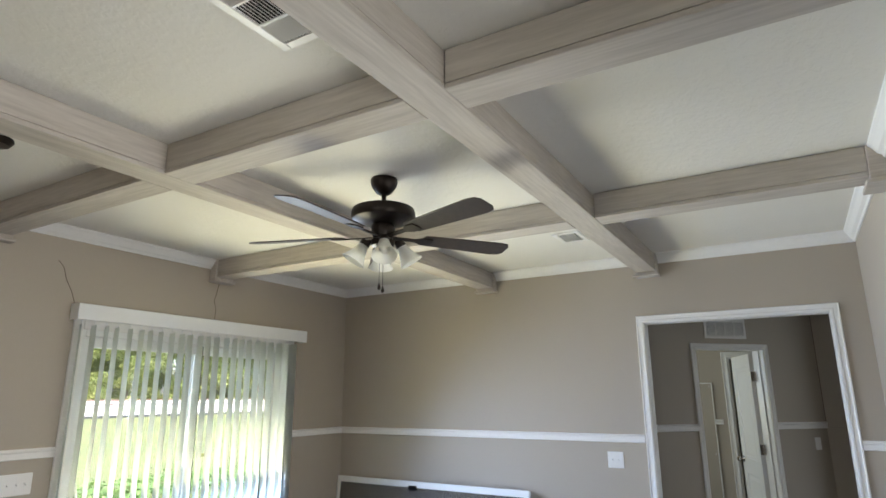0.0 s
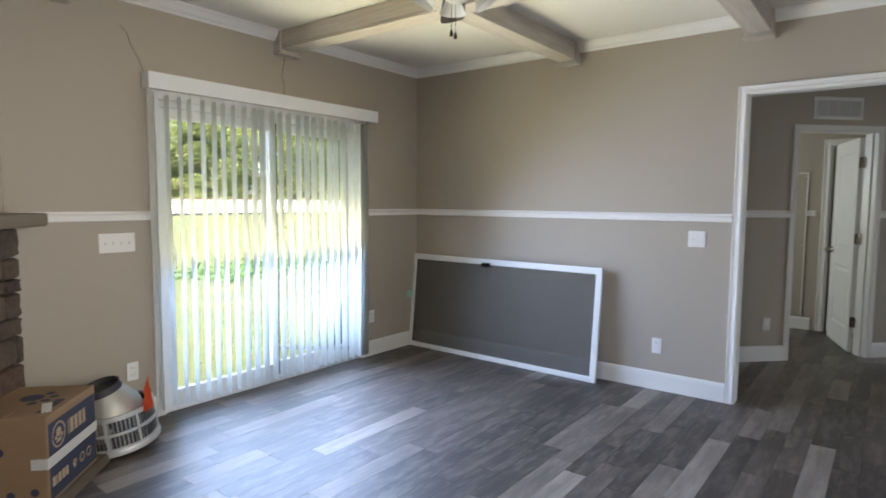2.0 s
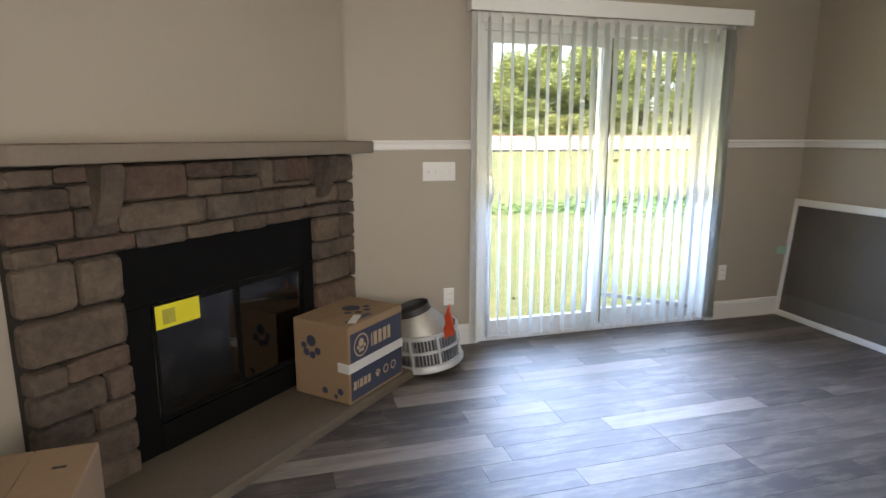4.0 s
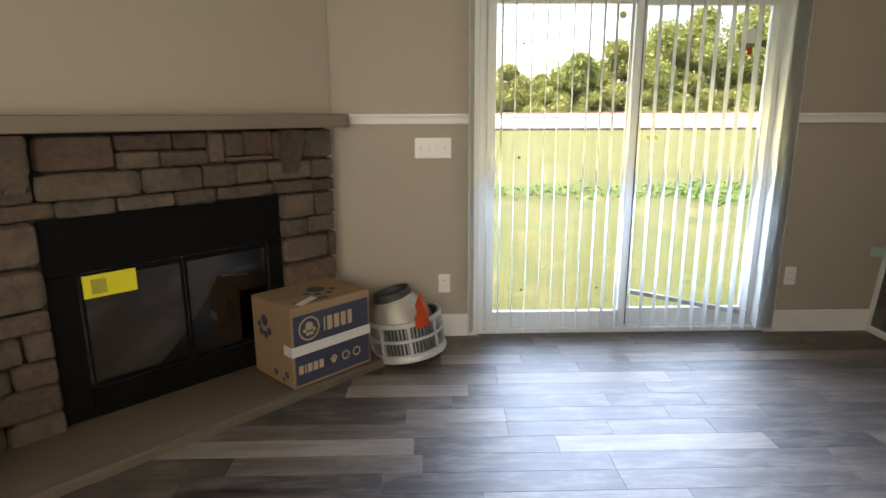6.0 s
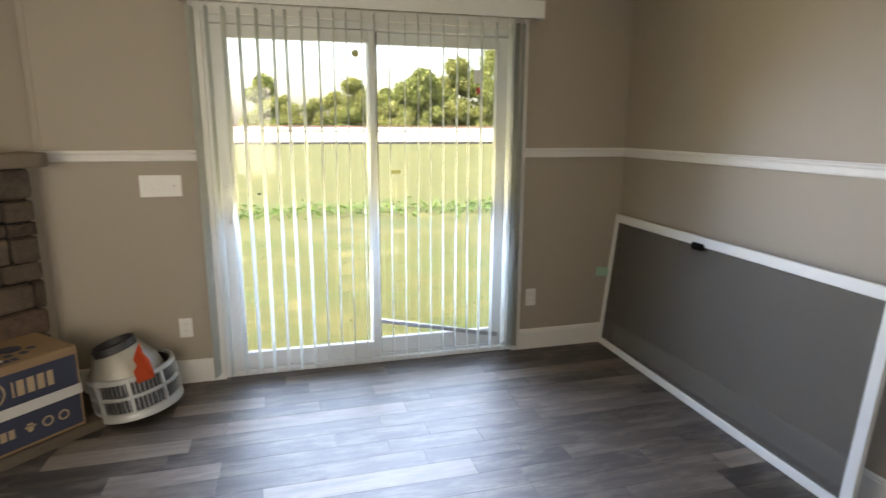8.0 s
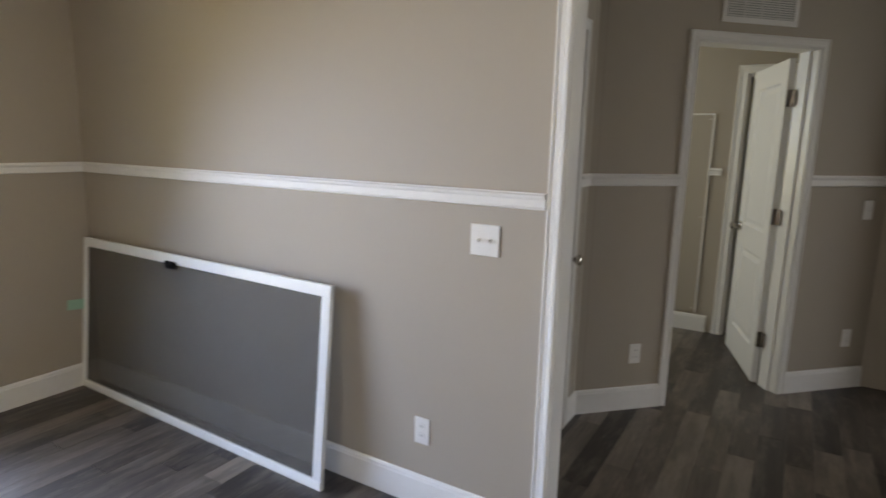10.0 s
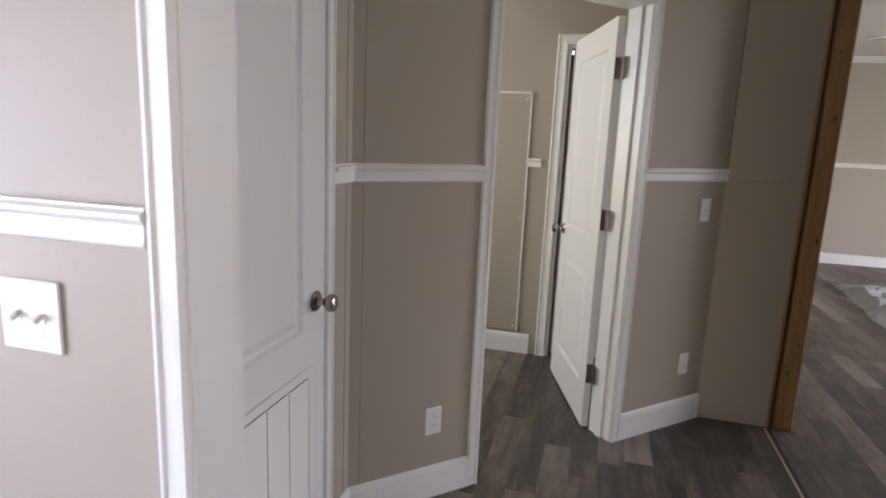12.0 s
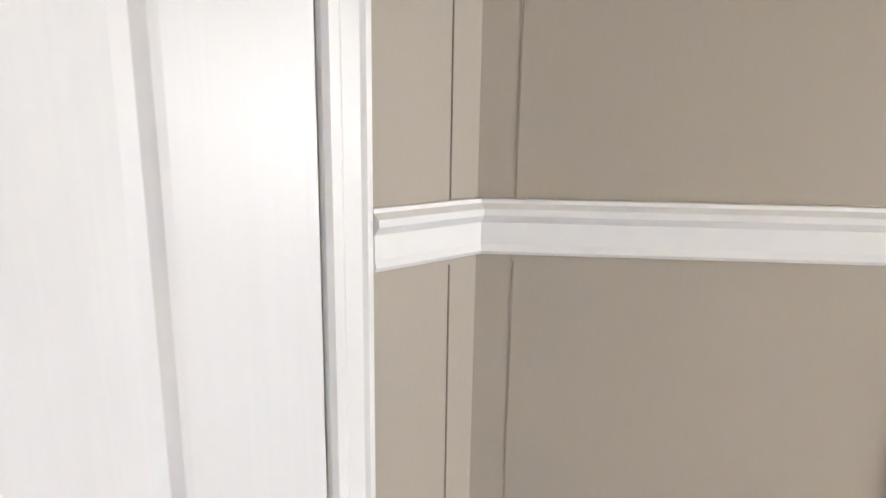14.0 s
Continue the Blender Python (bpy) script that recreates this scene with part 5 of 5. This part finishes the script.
def crack(points):
    bm = bmesh.new()
    pts = [(y + random.uniform(-0.004, 0.004), z) for y, z in points]
    for (ya, za), (yb, zb) in zip(pts, pts[1:]):
        w = 0.0028
        vs = [bm.verts.new((WX + 0.0012, y, z)) for y, z in ((ya - w, za), (ya + w, za), (yb + w, zb), (yb - w, zb))]
        f = bm.faces.new(vs)
    bmesh.ops.solidify(bm, geom=bm.faces, thickness=-0.001)
    solid("wall_crack", bm, CRACK, "thin dark crack in the wall panel above the blind", "crack")


crack([(2.54, 2.20), (2.51, 2.28), (2.47, 2.35), (2.45, 2.42), (2.41, 2.46)])
crack([(3.60, 2.20), (3.605, 2.30), (3.585, 2.36), (3.60, 2.42), (3.615, 2.50)])

# panel seams in the hall walls
for m, u, z0, z1 in ((ANGLED, 0.045, 1.354, CEILING), (ANGLED, 0.045, 0.139, 1.282), (CLOSET, CORNER - 0.043, 1.354, CEILING), (CLOSET, CORNER - 0.043, 0.139, 1.282)):
    structure("trim", moved(bm_box(u - 0.0009, u + 0.0009, -0.001, 0.0005, z0, z1), m), SEAM if m is CLOSET else SEAM_FAINT, "thin open joint between wall panels", "panel joint")
structure("trim", moved(bm_box(ALEN - 0.004, ALEN + 0.002, -0.002, 0.001, 1.354, CEILING), ANGLED), CRACK, "dark open joint between wall panels", "panel joint")
structure("trim", bm_box(AX + 0.01, MX - 0.006, AY - 0.001, AY + 0.0005, 1.300, 1.3015), SEAM, "thin open joint between wall panels", "panel joint")

# ---------------------------------------------------------------- bare stud and joint strip
stud = thing("wall_stud", pose(MX, AY, 0), "bare pine studs at the open joint of the house", "stud")
part("stud", bm_box(0.028, 0.115, -0.012, 0.06, 0.0, CEILING - 0.003, 0.003), PINE, stud, "raw orange pine stud")
part("stud", bm_box(-0.003, 0.012, 0.0, 0.06, 0.0, CEILING - 0.003, 0.002), PINE, stud, "raw pine edge strip")
part("gap", bm_box(0.0125, 0.0275, 0.03, 0.06, 0.0, CEILING - 0.003), DARK, stud)
for x, z, r in ((0.055, 0.32, 0.010), (0.085, 0.47, 0.007), (0.06, 0.71, 0.006), (0.09, 1.02, 0.011), (0.05, 1.36, 0.008), (0.08, 1.62, 0.012), (0.06, 1.93, 0.007), (0.09, 2.2, 0.009)):
    bm = moved(bm_lathe([(0, 0), (r, 0), (0.8 * r, 0.0008), (0, 0.0006)], 12), pose(x, -0.012, z, 90, 0, 0) @ Matrix.Diagonal((0.7, 1.5, 1, 1)))
    part("knot", bm, CRACK, stud, "dark knot in the pine")
strip = thing("joint_strip", pose(MX, 5.3, 0), "open floor joint with torn pale edges", "floor joint")
part("dark_gap", bm_box(-0.008, 0.012, 0.0, AY - 5.3 - 0.02, 0.0005, 0.003), DARK, strip)
part("edge", bm_box(-0.020, -0.009, 0.0, AY - 5.3 - 0.02, 0.0005, 0.005, 0.001), surface("pale torn edge", (0.45, 0.36, 0.27), 0.8, 0.3, 12, 50, 0.4, 0.003), strip)

# access panel in the small room
acc = thing("access_panel", pose(-0.70, BATHY, 0), "taupe access panel with a white edge, screwed to the wall", "access panel")
part("board", bm_box(-0.23, 0.215, -0.010, 0, 0.155, 1.752, 0.002), WALL, acc)
for x0, x1, z0, z1 in ((-0.23, 0.215, 1.7522, 1.764), (0.2152, 0.226, 0.155, 1.764), (-0.242, -0.2302, 0.155, 1.764)):
    part("edge_strip", bm_box(x0, x1, -0.013, 0, z0, z1, 0.001), TRIM, acc)
for z in (0.19, 0.95, 1.72):
    part("screw", moved(bm_lathe([(0, 0), (0.006, 0), (0.004, 0.003), (0, 0.003)], 10), pose(0.195, -0.010, z, 90, 0, 0)), TRIM, acc)

# plastic sheeting on the big room's floor
bm = bmesh.new()
N = 40
rr = random.Random(3)
grid = []
for j in range(N):
    row = []
    for i in range(N):
        u, v = i / (N - 1), j / (N - 1)
        x = 2.34 + 0.27 * v + 1.6 * u + 0.10 * noise.noise((v * 5, 0, 1))
        y = 8.85 + 3.1 * v + 0.15 * noise.noise((u * 4, 3, 1)) + 0.3 * v * u
        h = 0.02 + 0.16 * abs(noise.noise((u * 6, v * 11, 2))) + 0.08 * abs(noise.noise((u * 15, v * 27, 5)))
        row.append(bm.verts.new((x, y, h * min(1, 8 * min(u, v, 1 - u, 1 - v) + 0.12))))
    grid.append(row)
for a, b in zip(grid, grid[1:]):
    for i in range(N - 1):
        bm.faces.new((a[i], a[i + 1], b[i + 1], b[i]))
bmesh.ops.solidify(bm, geom=bm.faces, thickness=0.0015)
solid("plastic_sheet", bm, POLY, "crumpled clear plastic sheeting on the floor", "plastic sheet")

# big room ceiling: flush light and fan
lt = thing("ceiling_light", pose(2.66, 12.0, CEILING), "flush round ceiling light, switched off", "ceiling light")
part("trim_ring", bm_lathe([(0.06, 0), (0.10, 0), (0.098, -0.010), (0.065, -0.014), (0.06, -0.004)], 28), TRIM, lt, smooth=True)
part("lens", bm_lathe([(0, -0.003), (0.06, -0.003), (0.06, -0.006), (0, -0.006)], 28), FROST, lt)
bigfan = copy_thing(fan, pose(3.05, 9.75, CEILING, 0, 0, 20))
tagged(bigfan, "dark bronze five-blade ceiling fan in the big room")

# ---------------------------------------------------------------- outdoors
GZ = -0.45


def ground_height(x, y):
    d = max(0.0, -x - 6.0)
    return GZ + 0.75 * min(1.0, d / 33.0) ** 1.3 + 0.03 * noise.noise((x * 0.3, y * 0.3, 0))


bm = bmesh.new()
xs = [1500, 200, 60, 20, 8, 0, -3.7] + [-3.7 - 1.3 * i for i in range(1, 29)] + [-42, -60, -120, -400, -1500]
ysg = [-1500, -300, -80, -30, -15] + [-8 + 2.0 * i for i in range(0, 36)] + [80, 160, 400, 1500]
grid = [[bm.verts.new((x, y, ground_height(x, y) if -45 < x < 0 and abs(y) < 90 else (GZ if x > -20 else 0.3))) for y in ysg] for x in xs]
for a, b in zip(grid, grid[1:]):
    for i in range(len(ysg) - 1):
        bm.faces.new((a[i], a[i + 1], b[i + 1], b[i]))
structure("ground", bm, GRASS, "sunlit patchy yellow-green lawn", "lawn")

# grass tufts near the door
bm = bmesh.new()
rg = random.Random(21)
for k in range(16000):
    x = -3.9 - 11 * rg.random() ** 1.5
    y = rg.uniform(-1 - (-x) * 0.05, 5.5 + (-x - 3.5) * 0.9)
    z = ground_height(x, y)
    a = rg.uniform(0, 6.28)
    s = rg.uniform(0.01, 0.03)
    w = 0.006 + 0.006 * rg.random() + 0.0008 * -x
    d, e = Vector((math.cos(a), math.sin(a), 0)), Vector((rg.uniform(-0.05, 0.05), rg.uniform(-0.05, 0.05), s))
    p = Vector((x, y, z - 0.01))
    bm.faces.new([bm.verts.new(p - w * d), bm.verts.new(p + w * d), bm.verts.new(p + e)])
solid("grass_tufts", bm, BLADES, "short sunlit grass blades on the lawn", "grass", kind="stuff")

# band of low weeds across the lawn
bm = bmesh.new()
for k in range(5200):
    y = rg.uniform(-2, 22)
    x = -12.6 + rg.gauss(0, 0.45) + 0.05 * (y - 5)
    dens = 0.5 + 0.5 * noise.noise((y * 0.5, 0, 7))
    h = (0.05 + 0.22 * max(0, dens)) * rg.random() * (1.6 if y > 8 else 1.0)
    p = Vector((x, y, ground_height(x, y) + h))
    s = rg.uniform(0.03, 0.07)
    q = Euler((rg.uniform(-0.9, 0.9), rg.uniform(-0.9, 0.9), rg.uniform(0, 6.28))).to_matrix()
    bm.faces.new([bm.verts.new(p + q @ Vector(v)) for v in ((-s, 0, 0), (0, -s * 0.5, 0), (s, 0, 0), (0, s * 0.5, 0))])
solid("low_weeds", bm, WEED, "band of low green weeds across the lawn", "weeds", kind="stuff")

# low dark leaves added for the shade patch on the north side of the lawn
bm = bmesh.new()
for k in range(2600):
    y = rg.uniform(7.6, 14.5)
    x = -11.8 + rg.gauss(0, 0.7) - 0.12 * (y - 8)
    h = 0.34 * rg.random() * max(0.15, 0.6 + noise.noise((x * 0.8, y * 0.8, 4)))
    p = Vector((x, y, ground_height(x, y) + h))
    s = rg.uniform(0.035, 0.08)
    q = Euler((rg.uniform(-0.9, 0.9), rg.uniform(-0.9, 0.9), rg.uniform(0, 6.28))).to_matrix()
    bm.faces.new([bm.verts.new(p + q @ Vector(v)) for v in ((-s, 0, 0), (0, -s * 0.5, 0), (s, 0, 0), (0, s * 0.5, 0))])
solid("lawn_shade_leaves", bm, WEED, "dark green leaves in place of a shade patch on the lawn", "bushes", kind="stuff")

# dark strip for the road edge's shadow, and pale bank tilted to the sun
structure("road", bm_box(-42.55, -39.6, -80, 130, 0.1, 0.42), EDGE_SHADE, "dark strip for the shadow of the road edge beyond the lawn", "road")
barrier = thing("retaining_wall", pose(-43.6, 0, 0), "long pale sloping concrete bank with a red-brown coping beside the road", "wall")
bank = [(-0.25, 0.2), (1.0, 0.2), (1.0, 0.44), (0.0, 1.42), (-0.25, 1.42)]
for i in range(21):
    bm = moved(bm_profile(bank, 9.97), pose(0, -80 + 10 * i, 0, 0, 0, 90) @ Matrix.Diagonal((1, -1, 1, 1)))
    part("bank_panel", bm, CONCRETE, barrier, "pale concrete bank panel")
for x, z in ((0.34, 1.12), (0.06, 1.40)):
    part("rail", bm_box(x, x + 0.06, -80, 130, z, z + 0.06, 0.01), RUST, barrier, "thin rust-brown rail along the bank")
part("coping", bm_box(-0.3, 0.03, -80, 130, 1.425, 1.50, 0.02), RUST, barrier, "red-brown coping")

# trees behind the wall


def leaves(bm, rg, centre, radius, count, size):
    for k in range(count):
        v = Vector((rg.gauss(0, 1), rg.gauss(0, 1), rg.gauss(0, 1))).normalized() * radius * rg.uniform(0.35, 1.0) ** 0.5
        v.z *= 0.8
        p = centre + v
        s = size * rg.uniform(0.6, 1.3)
        q = Euler((rg.uniform(0, 6.28), rg.uniform(0, 6.28), rg.uniform(0, 6.28))).to_matrix()
        bm.faces.new([bm.verts.new(p + q @ Vector(c)) for c in ((-s, 0, 0), (-0.2 * s, -0.5 * s, 0), (s, 0, 0.1 * s), (-0.2 * s, 0.5 * s, 0))])


def tree(x, y, height, spread, material, seed, z0=0.3, low=0.25, dense=1.0):
    rg = random.Random(seed)
    ob = thing("tree", pose(x, y, z0), "leafy green tree behind the roadside wall" if height > 4.5 else "rounded leafy shrub behind the roadside wall", "tree" if height > 4.5 else "shrub", "trees behind the road")
    top = Vector((rg.uniform(-0.3, 0.3), rg.uniform(-0.3, 0.3), height * 0.8))
    part("trunk", bm_tube([(0, 0, -0.2), top * 0.35 + Vector((0.1, 0.05, 0)), top * 0.7, top], [0.16, 0.12, 0.08, 0.03], 8), BARK, ob, smooth=True)
    bm = bmesh.new()
    clumps = int(14 * dense * max(1, spread / 2.4))
    for k in range(clumps):
        a, t = rg.uniform(0, 6.28), rg.random()
        zz = height * (low + (0.95 - low) * t)
        rr_ = spread * (1.0 - 0.75 * abs(2 * t - 0.75) ** 1.6) * rg.uniform(0.35, 1.0)
        c = Vector((rr_ * math.cos(a), rr_ * math.sin(a), zz))
        part("limb", bm_tube([top * (0.3 + 0.5 * t), top * (0.3 + 0.5 * t) * 0.4 + c * 0.6, c], [0.05, 0.035, 0.012], 5), BARK, ob) if k < 7 else None
        leaves(bm, rg, c, spread * rg.uniform(0.28, 0.50), int(330 * dense), 0.11 + 0.012 * spread)
    part("crown", bm, material, ob)
    return ob


rt = random.Random(8)
plan = [(-49, 2.0, 4.8, 1.7), (-52, 6.2, 2.6, 1.6), (-47, 8.6, 4.6, 2.0), (-48, 11.4, 4.2, 1.9), (-47, 14.2, 5.4, 2.3), (-48, 17.4, 6.4, 2.6), (-47, 20.8, 7.6, 2.9),
        (-49, 24.5, 9.0, 3.4), (-48, 29.0, 9.8, 3.6), (-50, 33.5, 10.2, 3.6), (-49, 38.5, 9.6, 3.6), (-50, 44.0, 10.4, 3.8), (-51, 50.0, 10.5, 4.0), (-50, 57.0, 11.0, 4.0), (-52, -4.0, 3.6, 2.2), (-54, 64.0, 11.0, 4.0)]
for i, (x, y, h, s) in enumerate(plan):
    tree(x, y, h, s, LEAF_LIGHT if i in (1, 2, 5, 9) else LEAF, 100 + i, dense=1.5)
for i in range(26):
    tree(-45.8 + rt.uniform(-0.6, 0.6), 1.5 + 2.1 * i + rt.uniform(-0.7, 0.7), rt.uniform(2.4, 3.6), rt.uniform(1.4, 2.0), LEAF_LIGHT if i % 3 else LEAF, 300 + i, low=0.15)

# eave of the roof outside, over the sliding door
structure("roof", bm_box(-3.9, 6.4, -3.9, 13.9, CEILING + 0.13, CEILING + 0.30), surface("pale soffit", (0.6, 0.6, 0.58), 0.7, 0.05), "pale eave and roof over the house", "roof")

# ---------------------------------------------------------------- floor planks (last: many pieces)
PW = 0.125
rp = random.Random(77)
plank_meshes = {}


def plank_mesh(length):
    key = round(length, 2)
    if key not in plank_meshes:
        g = 0.0003
        bm = bmesh.new()
        hx, hy, c = PW / 2 - g, key / 2 - g, 0.0006
        lo = [bm.verts.new((x, y, -0.012)) for x, y in ((-hx, -hy), (hx, -hy), (hx, hy), (-hx, hy))]
        mid = [bm.verts.new((x, y, -c)) for x, y in ((-hx, -hy), (hx, -hy), (hx, hy), (-hx, hy))]
        hi = [bm.verts.new((x, y, 0)) for x, y in ((-hx + c, -hy + c), (hx - c, -hy + c), (hx - c, hy - c), (-hx + c, hy - c))]
        for a, b in ((lo, mid), (mid, hi)):
            for i in range(4):
                bm.faces.new((a[i], a[(i + 1) % 4], b[(i + 1) % 4], b[i]))
        bm.faces.new(hi)
        plank_meshes[key] = mesh_from("plank", bm, PLANK)
    return plank_meshes[key]


LENGTHS = (0.45, 0.6, 0.75, 0.9, 1.05)
near, rest = [], []
for k in range(int((6.0 + 3.55) / PW) + 1):
    x = -3.52 + PW * (k + 0.5)
    y = -3.4 - rp.uniform(0, 0.9)
    while y < 13.4:
        L = rp.choice(LENGTHS)
        cy = y + L / 2
        living = -3.5 < x < 0.9 and 1.2 < cy < 5.0
        hall = -0.8 < x < 1.0 and 5.0 < cy < 7.9
        dist = max(0.0, x - 0.9) + max(0, cy - 8)
        if living or hall:
            near.append((abs(cy - 3.6) + 0.5 * abs(x + 1.2), x, cy, L))
        else:
            rest.append((x, cy, L))
        y += L
near.sort()
for d, x, cy, L in near[:320]:
    p = new("plank", plank_mesh(L))
    p.parent = floor_ob
    p.location = (x, cy, 0)
bm = bmesh.new()
for x, cy, L in [n[1:] for n in near[320:]] + rest:
    g, c = 0.0003, 0.0006
    hx, hy = PW / 2 - g, L / 2 - g
    mid = [bm.verts.new((x + a, cy + b, -0.010)) for a, b in ((-hx, -hy), (hx, -hy), (hx, hy), (-hx, hy))]
    hi = [bm.verts.new((x + a, cy + b, 0)) for a, b in ((-hx + c, -hy + c), (hx - c, -hy + c), (hx - c, hy - c), (-hx + c, hy - c))]
    for i in range(4):
        bm.faces.new((mid[i], mid[(i + 1) % 4], hi[(i + 1) % 4], hi[i]))
    bm.faces.new(hi)
part("planks", bm, PLANK, floor_ob, "weathered grey wood-look planks", kind="stuff")
